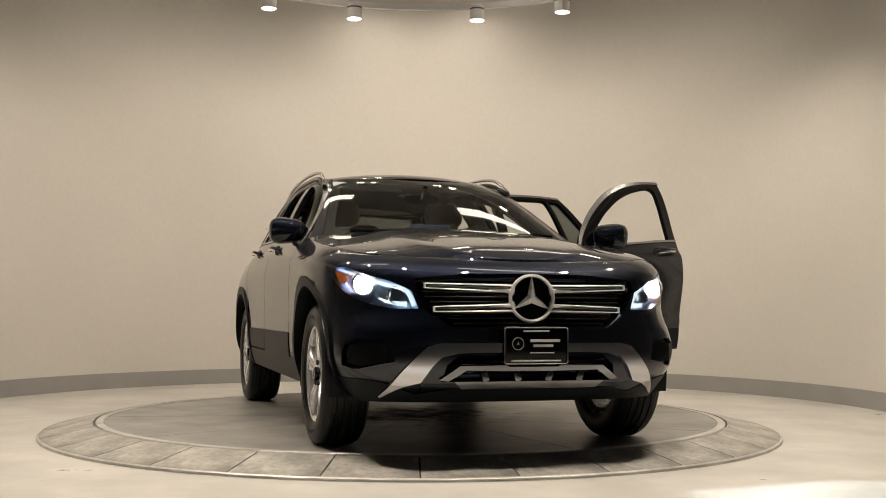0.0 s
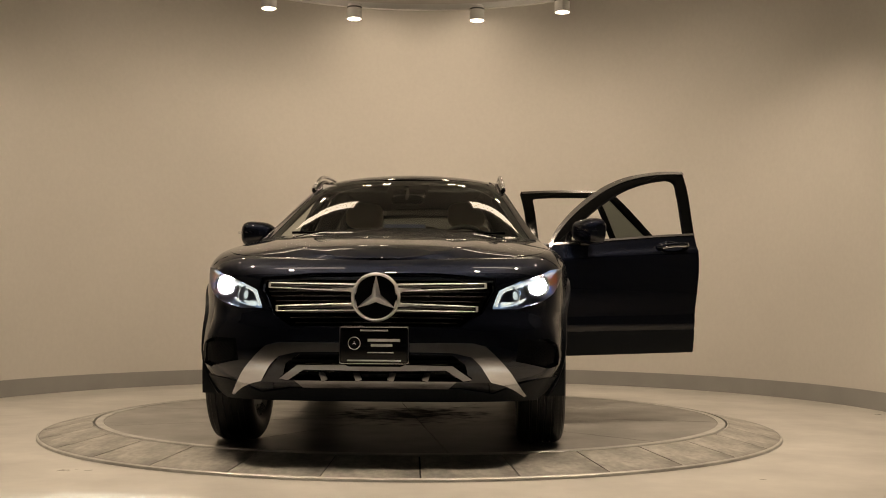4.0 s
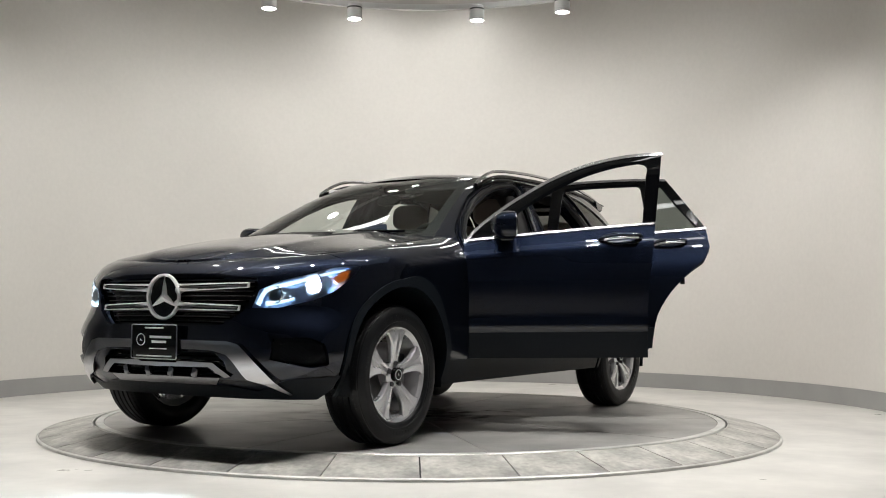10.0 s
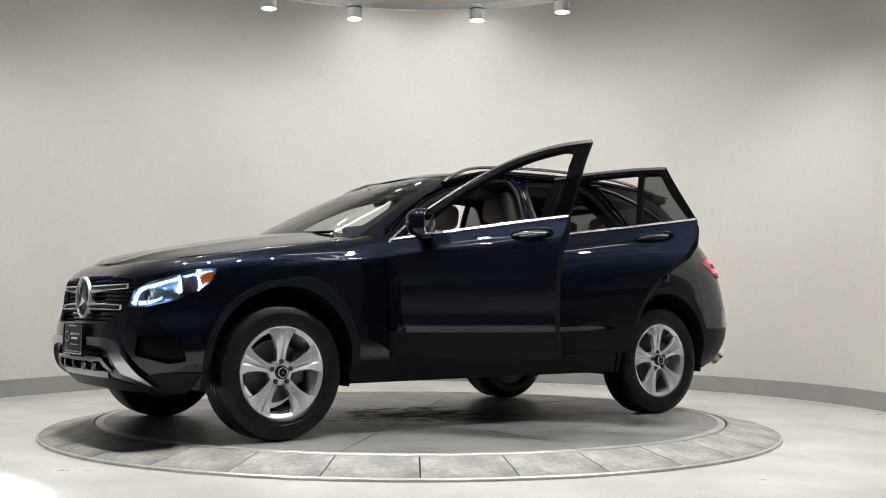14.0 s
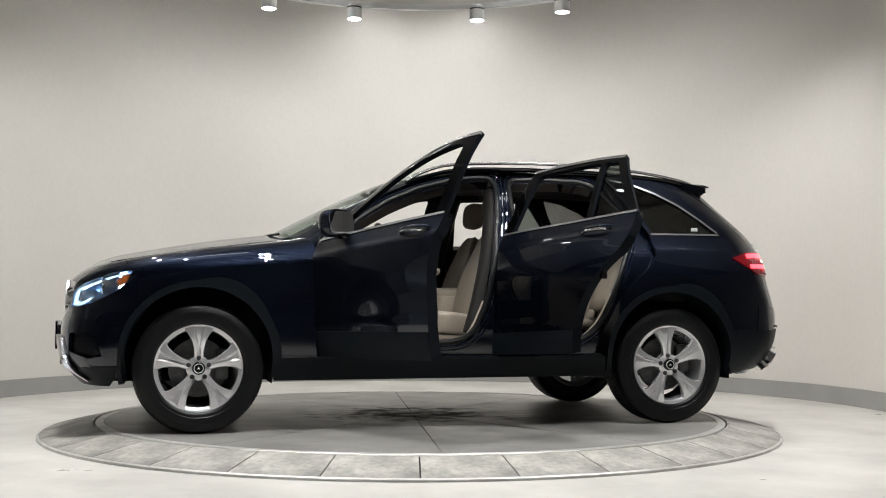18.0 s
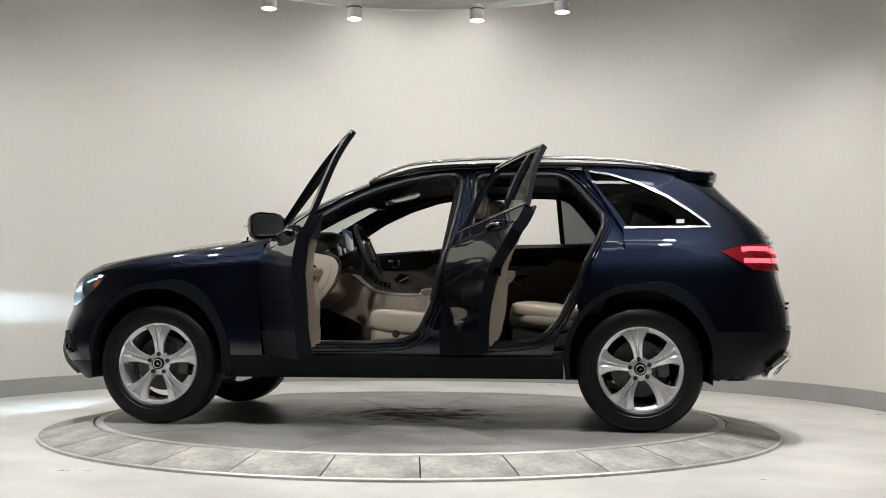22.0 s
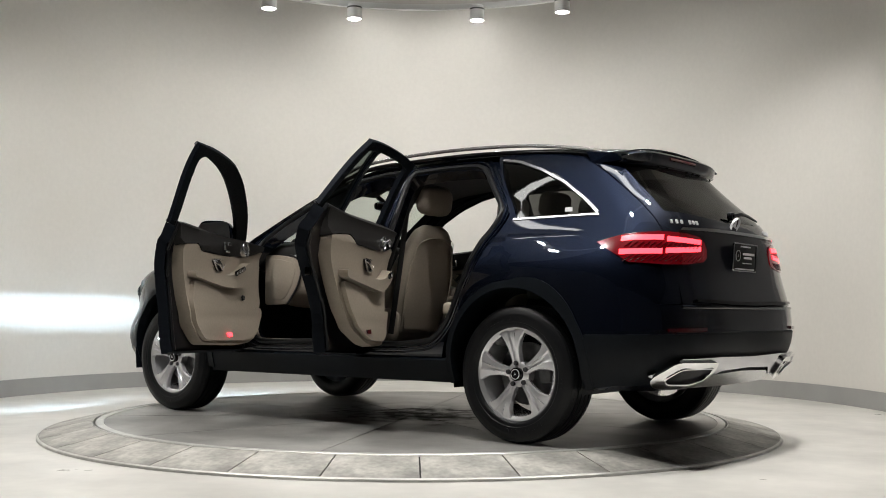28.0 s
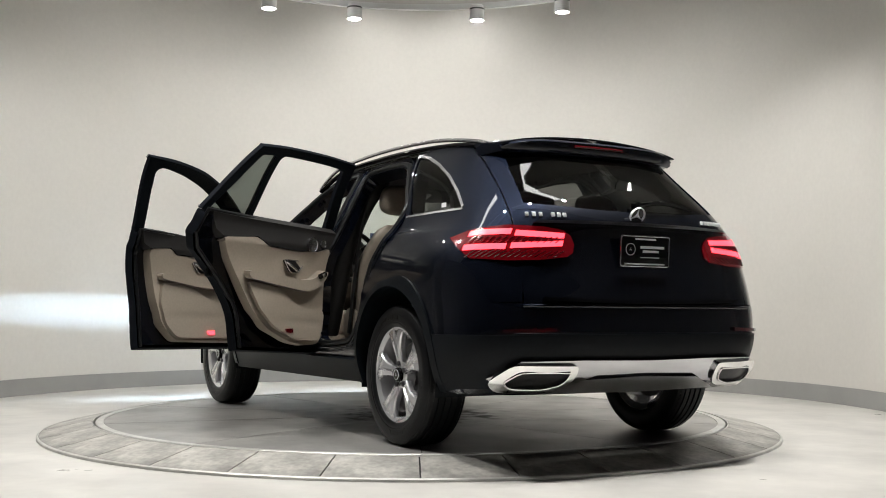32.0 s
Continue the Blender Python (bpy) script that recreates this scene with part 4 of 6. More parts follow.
sheet("bonnet", [(-0.80, -1), (1.55, -1), (1.55, 1), (-0.80, 1)], lambda u, v: bonnet(u, v), M_PAINT, car, step=(0.07, 0.08), lip=0.02, label="long bonnet with two soft ridges")


# roof
ROOF_Z = smooth_curve((-1.9, 1.535), (-1.5, 1.57), (-1.0, 1.583), (-0.5, 1.583), (-0.1, 1.565), (0.1, 1.54), (0.3, 1.49))


def roof(u, v):
    """u from the windscreen (0) to the tail (1), v across; the leading edge bows back towards the pillars."""
    front = 0.168 - 0.185 * abs(v) ** 2.5
    x = front - (1.9 + front) * u
    y = 0.592 - 0.05 * max(0, -1.2 - x) + 0.05 * max(0, x)
    return Vector((x, y * v, ROOF_Z(x) + 0.048 * (1 - v * v) - 0.012 * v ** 8 - 0.026 * max(0, 1 - u / 0.13) ** 2))


sheet("roof", [(0, -1), (1, -1), (1, 1), (0, 1)], lambda u, v: roof(u, v), M_PAINT, car, step=(0.03, 0.08), lip=0.008)

# windscreen
ws = line("f", [(y, 1.105) for y in (-0.785, -0.6, -0.3, 0.0, 0.3, 0.6, 0.785)], True) + line("f", [(0.705, 1.25), (0.602, 1.45), (0.562, 1.535)], True) + line("f", [(y, 1.545) for y in (0.3, 0.0, -0.3)], True) + line("f", [(-0.562, 1.535), (-0.602, 1.45), (-0.705, 1.25)], True)
sheet("windscreen", ws, U, M_GLASS, car, lip=0, step=(0.06, 0.05), label="clear laminated windscreen")
clear = line("f", [(y, 1.128) for y in (-0.70, -0.35, 0.0, 0.35, 0.70)], True) + line("f", [(0.655, 1.24), (0.555, 1.44), (0.52, 1.508)], True) + line("f", [(y, 1.516) for y in (0.3, 0.0, -0.3)], True) + line("f", [(-0.52, 1.508), (-0.555, 1.44), (-0.655, 1.24)], True)
sheet("windscreen_border", ws, U, M_LAMPCAVE, car, holes=[clear], off=-0.004, lip=0, step=(0.06, 0.05), label="black printed border of the windscreen")

# front bumper
fb = line("f", [(y, 0.27) for y in (-0.70, -0.35, 0.0, 0.35, 0.70)]) + line("s", [(1.91, 0.30)] + arch(1.4365, 0.016, -6, 58, 8) + [(1.855, 0.80), (1.80, 0.905)])
fb += line("s", [(1.9, SHOULDER(1.9) - ROUND + ROUND * 1.57)]) + line("f", [(y, SHOULDER(2.07) - ROUND + ROUND * 1.5) for y in (0.6, 0.3, 0.0, -0.3, -0.6)]) + [(-along("s", 1.9, 0.99), SHOULDER(1.9) - ROUND + ROUND * 1.57)]
fb += [(-a, z) for a, z in line("s", [(1.80, 0.905), (1.855, 0.80)] + arch(1.4365, 0.016, 58, -6, 8) + [(1.91, 0.30)])]
GRILLE = [(-0.40, 0.615), (0.40, 0.615), (0.50, 0.68), (0.565, 0.79), (0.555, 0.845), (0.30, 0.868), (0.0, 0.872), (-0.30, 0.868), (-0.555, 0.845), (-0.565, 0.79), (-0.50, 0.68)]
INTAKE = [(-0.44, 0.36), (0.44, 0.36), (0.42, 0.44), (0.36, 0.485), (-0.36, 0.485), (-0.42, 0.44)]
LAMP_OUT = line("f", [(0.545, 0.70), (0.575, 0.785), (0.67, 0.83)]) + line("s", [(2.0, 0.858), (1.90, 0.893), (1.755, 0.908), (1.79, 0.868), (1.90, 0.78), (1.99, 0.735)]) + line("f", [(0.66, 0.70)])
VENT = line("f", [(0.655, 0.455), (0.67, 0.555)]) + line("s", [(2.04, 0.56), (1.985, 0.53), (1.955, 0.43), (2.03, 0.415)])


def other(pts):
    return [(-a, z) for a, z in pts[::-1]]


sheet("front_bumper", fb, L, M_PAINT, car, holes=[line("f", GRILLE), line("f", INTAKE), LAMP_OUT, other(LAMP_OUT), VENT, other(VENT)], step=(0.05, 0.035), lip=0.03, label="front bumper")
# tail: tailgate and rear bumper
tg = line("r", [(y, 0.73) for y in (-0.69, -0.3, 0, 0.3, 0.69)]) + line("r", [(0.66, 0.95), (0.68, 1.08), (0.66, 1.2), (0.62, 1.35), (0.58, 1.5)], True) + line("r", [(y, 1.545) for y in (0.56, 0.3, 0, -0.3, -0.56)], True) + line("r", [(-0.58, 1.5), (-0.62, 1.35), (-0.66, 1.2), (-0.68, 1.08), (-0.66, 0.95)], True)
bw = line("r", [(-0.60, 1.205), (-0.3, 1.185), (0, 1.18), (0.3, 1.185), (0.60, 1.205), (0.555, 1.36), (0.52, 1.475), (0.3, 1.485), (0, 1.49), (-0.3, 1.485), (-0.52, 1.475), (-0.555, 1.36)], True)
sheet("tailgate", tg, U, M_PAINT, car, holes=[bw], step=(0.05, 0.04), label="tailgate")
sheet("rear_window", bw, U, M_PRIVACY, car, off=-0.006, lip=0, step=(0.06, 0.05), label="dark privacy glass rear window")
rb = line("s", [(-1.93, 0.30)]) + line("r", [(y, 0.30) for y in (0.8, 0.5, 0, -0.5, -0.8)]) + [(6 - a, z) for a, z in line("s", [(-1.93, 0.30), (-2.0, 0.34), (-2.05, 0.56), (-2.06, 0.73)])] + line("r", [(y, 0.725) for y in (-0.7, -0.3, 0, 0.3, 0.7)]) + line("s", [(-2.06, 0.73), (-2.05, 0.56), (-2.0, 0.34)])
sheet("rear_bumper", rb, L, M_PAINT, car, off=0.004, step=(0.05, 0.04), lip=0.03, label="rear bumper")



# ---- front end ----
def front_at(y, z, out=0.0):
    """A place on the nose and the turn that faces outwards there."""
    s = along("f", y, z)
    p = L(s, z)
    n = (L(s + 1e-3, z) - L(s - 1e-3, z)).cross(L(s, z + 1e-3) - L(s, z - 1e-3)).normalized()
    return p + n * out, n


sheet("grille_back", line("f", GRILLE), L, M_GLOSSBLACK, car, off=-0.05, lip=0, step=(0.06, 0.05), label="black grille mesh")
for z in [0.64 + 0.024 * i for i in range(10)]:
    w = 0.36 + min((z - 0.615) * 1.1, 0.17)
    part("grille_bar", tube([front_at(w * (i / 12 - 1), z, -0.035)[0] for i in range(25)], 0.004, 6), M_LAMPCAVE, car)


def louvre(z, y0, y1, h, rise, sign):
    pts = [front_at(sign * (y0 + (y1 - y0) * i / 10), z + rise * i / 10, -0.008)[0] for i in range(11)]
    return tube(pts, h, 12, 0.55, lambda t: 1.0 - 0.45 * t)


for sign in (1, -1):
    for z, y1, rise in ((0.798, 0.515, 0.012), (0.708, 0.475, -0.008)):
        for dz in (0.015, -0.015):
            part("louvre", louvre(z + dz, 0.09, y1, 0.0095, rise + (dz > 0) * -0.004 + (dz < 0) * 0.004, sign), M_LOUVRE, car, "bright silver grille louvre")
        part("louvre_core", louvre(z, 0.10, y1 - 0.01, 0.011, rise, sign), M_LAMPCAVE, car)
        tip = [front_at(sign * y1, z + rise + d, -0.008)[0] for d in (0.012, 0.0, -0.012)]
        part("louvre_tip", tube(tip, 0.006, 8), M_LOUVRE, car)
        root = [front_at(sign * y, z + (0.753 - z) * k, -0.014)[0] for y, k in ((0.09, 0.30), (0.125, 0.12), (0.165, 0.03), (0.21, 0.0))]
        part("louvre_root", tube(spline(root, 4), 0.026, 12, 0.8, lambda t: 1.0 - 0.75 * t ** 0.7), M_LOUVRE, car, "silver flare beside the emblem")


def star_badge(parent, at, r, name="badge", depth=0.012):
    """A plain round emblem: a bright ring with three tapered arms."""
    ring = lathe([(r, 0.0), (r * 0.99, depth * 1.3), (r * 0.94, depth * 1.6), (r * 0.885, depth * 1.2), (r * 0.87, 0.0)], 40)
    for k in range(3):
        a = radians(90 + 120 * k)
        d, e = Vector((math.cos(a), 0, math.sin(a))), Vector((-math.sin(a), 0, math.cos(a)))
        arm = bmesh.new()
        tip = arm.verts.new(d * r * 0.9 + Vector((0, depth * 0.4, 0)))
        l, q, c = arm.verts.new(e * r * 0.2 + d * r * 0.115), arm.verts.new(-e * r * 0.2 + d * r * 0.115), arm.verts.new(Vector((0, depth * 1.5, 0)))
        arm.faces.new((tip, l, c)), arm.faces.new((tip, c, q))
        join(ring, arm)
    bmesh.ops.recalc_face_normals(ring, faces=ring.faces[:])
    ob = part(name, moved(ring, at), M_LOUVRE, parent, "chrome ring with three bright arms", smooth=True, angle=20)
    back = lathe([(0.0, 0.002), (r * 0.85, 0.002)], 36)
    part("badge_field", moved(back, at), M_GLOSSBLACK, ob)
    return ob


FACE_FRONT = pose(0, 0, 0, 0, 0, -90)
star_badge(car, Matrix.Translation((2.192, 0, 0.753)) @ FACE_FRONT, 0.116)
part("bonnet_badge", moved(lathe([(0.0, 0.004), (0.022, 0.004), (0.026, 0.0)], 24, "z"), Matrix.Translation((1.96, 0, 0.945)) @ pose(0, 0, 0, 0, 22, 0)), M_SATIN, car, "small silver bonnet emblem")
sheet("intake_back", line("f", INTAKE), L, M_PLASTIC, car, off=-0.06, lip=0, step=(0.08, 0.05), label="black lower intake")
for z in (0.385, 0.41, 0.435, 0.46):
    part("intake_slat", tube([front_at(0.4 * (i / 10 - 1), z, -0.04)[0] for i in range(21)], 0.005, 6), M_GLOSSBLACK, car)
# satin moustache bar with its wings
half_bar = [(0.45, 0.541), (0.51, 0.527), (0.56, 0.480), (0.612, 0.425), (0.655, 0.366), (0.700, 0.302), (0.690, 0.296), (0.640, 0.333), (0.60, 0.352), (0.535, 0.368), (0.490, 0.436), (0.448, 0.477), (0.37, 0.495)]
bar = [(y, 0.542) for y in (-0.34, -0.17, 0.0, 0.17, 0.34)] + half_bar + [(y, 0.499) for y in (0.26, 0.13, 0.0, -0.13, -0.26)] + [(-y, z) for y, z in half_bar[::-1]]
sheet("bumper_bar", line("f", bar), L, M_SILVERBAR, car, off=0.022, lip=0.035, step=(0.05, 0.03), label="polished silver bumper bar with swept wings")
low = [(-0.36, 0.437), (-0.14, 0.440), (-0.12, 0.432), (0.12, 0.432), (0.14, 0.440), (0.36, 0.437), (0.45, 0.375), (0.41, 0.368), (0.33, 0.417), (0.0, 0.412), (-0.33, 0.417), (-0.41, 0.368), (-0.45, 0.375)]
sheet("skid_bar", line("f", low), L, M_SKID, car, off=0.012, lip=0.03, step=(0.05, 0.03), label="dark silver lower bar")
low = [(-0.38, 0.365), (0.38, 0.365), (0.34, 0.33), (-0.34, 0.33)]
sheet("skid_plate", line("f", low), L, M_SKID, car, off=0.008, lip=0.03, step=(0.05, 0.03), label="dark satin skid plate")
for y in (-0.24, -0.08, 0.08, 0.24):
    p, n = front_at(y, 0.388, 0.006)
    part("skid_rib", moved(box(0.03, 0.035, 0.05, (0, 0, 0), 0.008), Matrix.Translation(p) @ pose(0, 0, 0, 20 if y < 0 else -20)), M_SKID, car)
apron = line("f", [(-0.76, 0.262), (0.76, 0.262)]) + line("s", [(1.89, 0.30), (1.87, 0.375), (2.02, 0.37)]) + line("f", [(0.72, 0.362), (0.66, 0.345), (0.55, 0.30), (0.4, 0.325), (0.0, 0.328), (-0.4, 0.325), (-0.55, 0.30), (-0.66, 0.345), (-0.72, 0.362)]) + other(line("s", [(1.89, 0.30), (1.87, 0.375), (2.02, 0.37)]))
sheet("front_apron", apron, L, M_PLASTIC, car, off=0.004, lip=0.08, step=(0.06, 0.04), label="black textured apron")
for sgn in (1, -1):
    vent = VENT if sgn > 0 else other(VENT)
    sheet("side_vent", vent, L, M_PLASTIC, car, off=-0.03, lip=0, step=(0.05, 0.04), label="black mesh side vent")
    # slanted crossing bars of the mesh, held inside the vent
    for lean in (1, -1):
        for k in range(-6, 13):
            pts = []
            for i in range(9):
                f = i / 8
                g = (k + 0.5) / 10 + lean * (f - 0.5) * 0.55
                if 0.06 < g < 0.94:
                    z = 0.448 + 0.092 * f
                    a = along("f", 0.675, z)
                    pts.append(L(sgn * (a + (along("s", 1.985, z) - a) * g), z) * 0.990)
            if len(pts) > 2:
                part("vent_bar", tube(pts, 0.0028, 5), M_PLASTIC, car)

# number plate with its frame, shared by front and rear
def number_plate(name, at, w, h):
    ob = part(name, slab(rounded([(-w / 2, -h / 2), (w / 2, -h / 2), (w / 2, h / 2), (-w / 2, h / 2)], 0.012), -0.006, 0.0, 0.001, at), M_GLOSSBLACK, car, "black dealer plate in a chrome frame")
    fr = rounded([(-w / 2, -h / 2), (w / 2, -h / 2), (w / 2, h / 2), (-w / 2, h / 2)], 0.012)
    rim_pts = [Vector((a, 0.001, b)) for a, b in fr]
    part("plate_frame", moved(tube(rim_pts + rim_pts[:1], 0.0040, 8, up=(0, 1, 0)), at), M_SILVERBAR, ob, "polished plate frame")
    for y, z, l, t in ((0, 0.066, 0.13, 0.008), (-0.045, 0.022, 0.15, 0.013), (-0.035, -0.001, 0.10, 0.012), (-0.03, -0.034, 0.12, 0.005), (0, -0.070, 0.25, 0.007)):
        part("print_bar", moved(box(l, 0.002, t, (y, 0.0012, z * h / 0.165)), at), M_WHITE, ob)
    star_badge(ob, at @ Matrix.Translation((0.092, 0.001, 0.008)), 0.03, "plate_emblem", 0.002)
    return ob


number_plate("front_plate", Matrix.Translation((2.256, 0, 0.531)) @ FACE_FRONT, 0.318, 0.168)
part("plate_bracket", box(0.05, 0.26, 0.13, (2.218, 0, 0.53), 0.01), M_PLASTIC, car, "black plate bracket")

# headlamps
for sgn in (1, -1):
    out = LAMP_OUT if sgn > 0 else other(LAMP_OUT)
    lamp = sheet("headlamp", out, L, M_LENS, car, off=0.003, lip=0, step=(0.06, 0.04), label="lit headlamp with clear lens")
    lamp.visible_shadow = False
    sheet("lamp_bowl", out, L, M_LAMPBOWL, lamp, off=-0.075, lip=-0.07, step=(0.06, 0.04), label="blue-tinted lamp reflector")

    def on_lamp(pts, inward):
        res = []
        for mode, a, z in pts:
            s = along(mode, a, z)
            p = L(s, z)
            n = (L(s + 1e-3, z) - L(s - 1e-3, z)).cross(L(s, z + 1e-3) - L(s, z - 1e-3)).normalized()
            p = p - n * inward
            res.append(Vector((p.x, p.y * sgn, p.z)))
        return res

    brow = on_lamp([("f", 0.565, 0.715), ("f", 0.60, 0.785), ("f", 0.68, 0.815), ("s", 2.0, 0.842), ("s", 1.91, 0.872), ("s", 1.83, 0.888)], 0.018)
    part("daytime_strip", tube(spline(brow, 6), 0.0125, 8, 1.0, lambda t: 1.0 - 0.6 * t), M_WHITEGLOW, lamp, "white daytime light strip")
    under = on_lamp([("f", 0.60, 0.722), ("f", 0.64, 0.725), ("f", 0.69, 0.735), ("f", 0.72, 0.75)], 0.025)
    part("lower_strip", tube(spline(under, 6), 0.014, 10, 1.0, lambda t: 1.0 - 0.75 * t), M_WHITEGLOW, lamp, "white lower light strip")
    wedge = line("s", [(1.795, 0.894), (1.855, 0.879), (1.892, 0.850), (1.882, 0.820), (1.845, 0.832)])
    sheet("side_marker", wedge if sgn > 0 else other(wedge), L, M_AMBER, lamp, off=-0.012, lip=0.02, step=(0.05, 0.03), label="amber side marker")
    for mode, a, z, r, mat in (("f", 0.66, 0.765, 0.034, M_WHITEGLOW), ("s", 1.955, 0.822, 0.044, M_HEADGLOW)):
        c = on_lamp([(mode, a, z)], 0.05)[0]
        m = Matrix.Translation(c) @ FACE_FRONT
        hous = lathe([(r * 1.22, 0.036), (r * 1.1, 0.038), (r, 0.03), (r, -0.052)], 28)
        part("projector_tube", moved(hous, m), M_LAMPCAVE, lamp, "dark projector tube")
        part("projector_ring", moved(lathe([(r * 1.1, 0.040), (r * 1.2, 0.043), (r * 1.3, 0.038)], 28), m), M_CHROME, lamp, "bright projector ring")
        part("projector_lens", moved(lathe([(0.0, -0.036), (r * 0.5, -0.038), (r * 0.85, -0.043), (r * 0.99, -0.05)], 28), m), mat, lamp, "projector lens")
    # dipped beam: a flat source in the outer projector under a thin shield that cuts it off at the lamp's height
    tilt = Matrix.Translation(c) @ pose(0, 0, 0, 0, 1.3, 0)
    part("beam_source", moved(box(0.002, 0.062, 0.0018, (-0.001, 0, -0.0016)), tilt), M_BEAM, lamp, "bright beam source", smooth=False)
    part("beam_shield", moved(box(0.05, 0.082, 0.0012, (0.022, 0, 0)), tilt), M_LAMPCAVE, lamp, "dark beam shield", smooth=False)
    part("beam_shield", moved(box(0.03, 0.082, 0.0012, (0.022, 0, -0.0062)), tilt), M_LAMPCAVE, lamp, "dark beam shield", smooth=False)


# ---- wheels ----
wheel = part("wheel", lathe([(0.228, 0.094), (0.240, 0.101), (0.247, 0.103), (0.252, 0.095), (0.240, 0.088), (0.226, 0.06), (0.222, -0.02), (0.215, -0.09), (0.245, -0.10), (0.238, -0.105), (0.205, -0.085), (0.213, -0.02), (0.216, 0.06), (0.220, 0.088), (0.228, 0.094)], 64), M_ALLOY, car, "silver five-spoke alloy wheel with black tyre")
prof = [(0.243, -0.104), (0.262, -0.117), (0.30, -0.121), (0.333, -0.116), (0.352, -0.101), (0.360, -0.08)]
for g in (-0.055, -0.018, 0.018, 0.055):
    prof += [(0.3618, g - 0.006), (0.354, g - 0.004), (0.354, g + 0.004), (0.3618, g + 0.006)]
prof += [(0.360, 0.08), (0.352, 0.101), (0.348, 0.1035), (0.346, 0.108), (0.333, 0.116), (0.318, 0.1195), (0.316, 0.1205), (0.30, 0.121), (0.275, 0.119), (0.272, 0.1165), (0.262, 0.117), (0.252, 0.112), (0.243, 0.101), (0.235, 0.05), (0.235, -0.05), (0.243, -0.104)]
tyre = part("tyre", lathe(prof, 80), M_RUBBER, wheel, "black tyre", angle=30)
bm = bmesh.new()
for i in range(90):
    a = 2 * math.pi * (i + 0.5) / 90
    for sgn in (1, -1):
        bmesh.ops.create_cube(bm, size=1, matrix=Matrix.Rotation(-a, 4, "Y") @ Matrix.Translation((0.3497, sgn * 0.091, 0)) @ Matrix.Rotation(radians(sgn * 35), 4, "Z") @ Matrix.Diagonal((0.008, 0.03, 0.016, 1)))
tagged(part("tread_pattern", bm, M_RUBBER, wheel, "shoulder tread blocks", smooth=False), kind="stuff")

bm = bmesh.new()
for a0, count, gap in ((62, 9, 5.2), (244, 9, 5.2), (8, 4, 4.2), (188, 4, 4.2)):
    for k in range(count):
        a = radians(a0 + gap * k)
        bmesh.ops.create_cube(bm, size=1, matrix=Matrix.Rotation(-a, 4, "Y") @ Matrix.Translation((0.296, 0.1212, 0)) @ Matrix.Diagonal((0.020 if count > 4 else 0.010, 0.0016, 0.016 if k % 3 else 0.010, 1)))
tagged(part("sidewall_lettering", bm, M_RUBBER, wheel, "raised lettering bars on the sidewall", smooth=False), kind="stuff")


def spoke():
    """One flat-faced spoke along +z: waisted, flaring to the rim, with a shallow channel between two ridges and bevelled flanks."""
    bm = bmesh.new()
    width = smooth_curve((0.03, 0.030), (0.065, 0.0265), (0.095, 0.0275), (0.14, 0.036), (0.185, 0.053), (0.215, 0.073), (0.236, 0.096))
    level = smooth_curve((0.03, 0.080), (0.07, 0.086), (0.12, 0.095), (0.18, 0.101), (0.236, 0.098))
    rows = []
    for i in range(15):
        r = 0.03 + 0.206 * i / 14
        w, y = width(r), level(r)
        deep = 0.010 * min(1, max(0, (r - 0.07) / 0.04)) * (1 - 0.75 * max(0, (r - 0.15) / 0.086))
        row = []
        for t, d in ((-0.97, -0.034), (-1.0, -0.010), (-0.90, -0.001), (-0.34, 0.001), (-0.20, -deep), (0.0, -deep * 1.15), (0.20, -deep), (0.34, 0.001), (0.90, -0.001), (1.0, -0.010), (0.97, -0.034)):
            x = w * t
            row.append(bm.verts.new((x, y + d, math.sqrt(max(r * r - x * x * 0.75, 1e-6)))))
        rows.append(row)
    for a, b in zip(rows, rows[1:]):
        for k in range(len(a) - 1):
            bm.faces.new((a[k], b[k], b[k + 1], a[k + 1]))
    bmesh.ops.recalc_face_normals(bm, faces=bm.faces[:])
    return bm


sp = part("spoke", spoke(), M_ALLOY, wheel, angle=14)
for k in range(5):
    o = sp if k == 0 else new("spoke", sp.data)
    o.parent = wheel
    o.matrix_basis = pose(0, 0, 0, 0, 72 * k, 0)
part("hub", lathe([(0.0, 0.082), (0.06, 0.084), (0.068, 0.078), (0.07, 0.03)], 32), M_ALLOY, wheel)
part("hub_cap", lathe([(0.0, 0.108), (0.03, 0.107), (0.035, 0.103), (0.036, 0.08)], 28), M_GLOSSBLACK, wheel, "dark hub cap")
star_badge(wheel, Matrix.Translation((0, 0.107, 0)), 0.027, "cap_emblem", 0.002)
# no socket is modelled; the bolt's black stands in for its shade
bolt = part("wheel_bolt", lathe([(0.0, 0.092), (0.0105, 0.092), (0.0128, 0.090), (0.0128, 0.07)], 14), M_LAMPCAVE, wheel, "black wheel bolt, coloured for its socket's shade")
for k in range(5):
    o = bolt if k == 0 else new("wheel_bolt", bolt.data)
    o.parent = wheel
    a = radians(72 * k)
    o.matrix_basis = pose(0.058 * math.sin(a), 0.004, 0.058 * math.cos(a))
part("brake_disc", lathe([(0.06, 0.0), (0.165, 0.0), (0.165, -0.025), (0.06, -0.025), (0.06, 0.0)], 40), M_DARKMETAL, wheel, "dark iron brake disc")
part("hub_carrier", lathe([(0.0, -0.02), (0.09, -0.03), (0.11, -0.1), (0.0, -0.12)], 24), M_DARKMETAL, wheel)
cal = bmesh.new()
bmesh.ops.create_cube(cal, size=1, matrix=Matrix.Translation((-0.13, 0.005, 0.02)) @ Matrix.Diagonal((0.075, 0.06, 0.17, 1)))
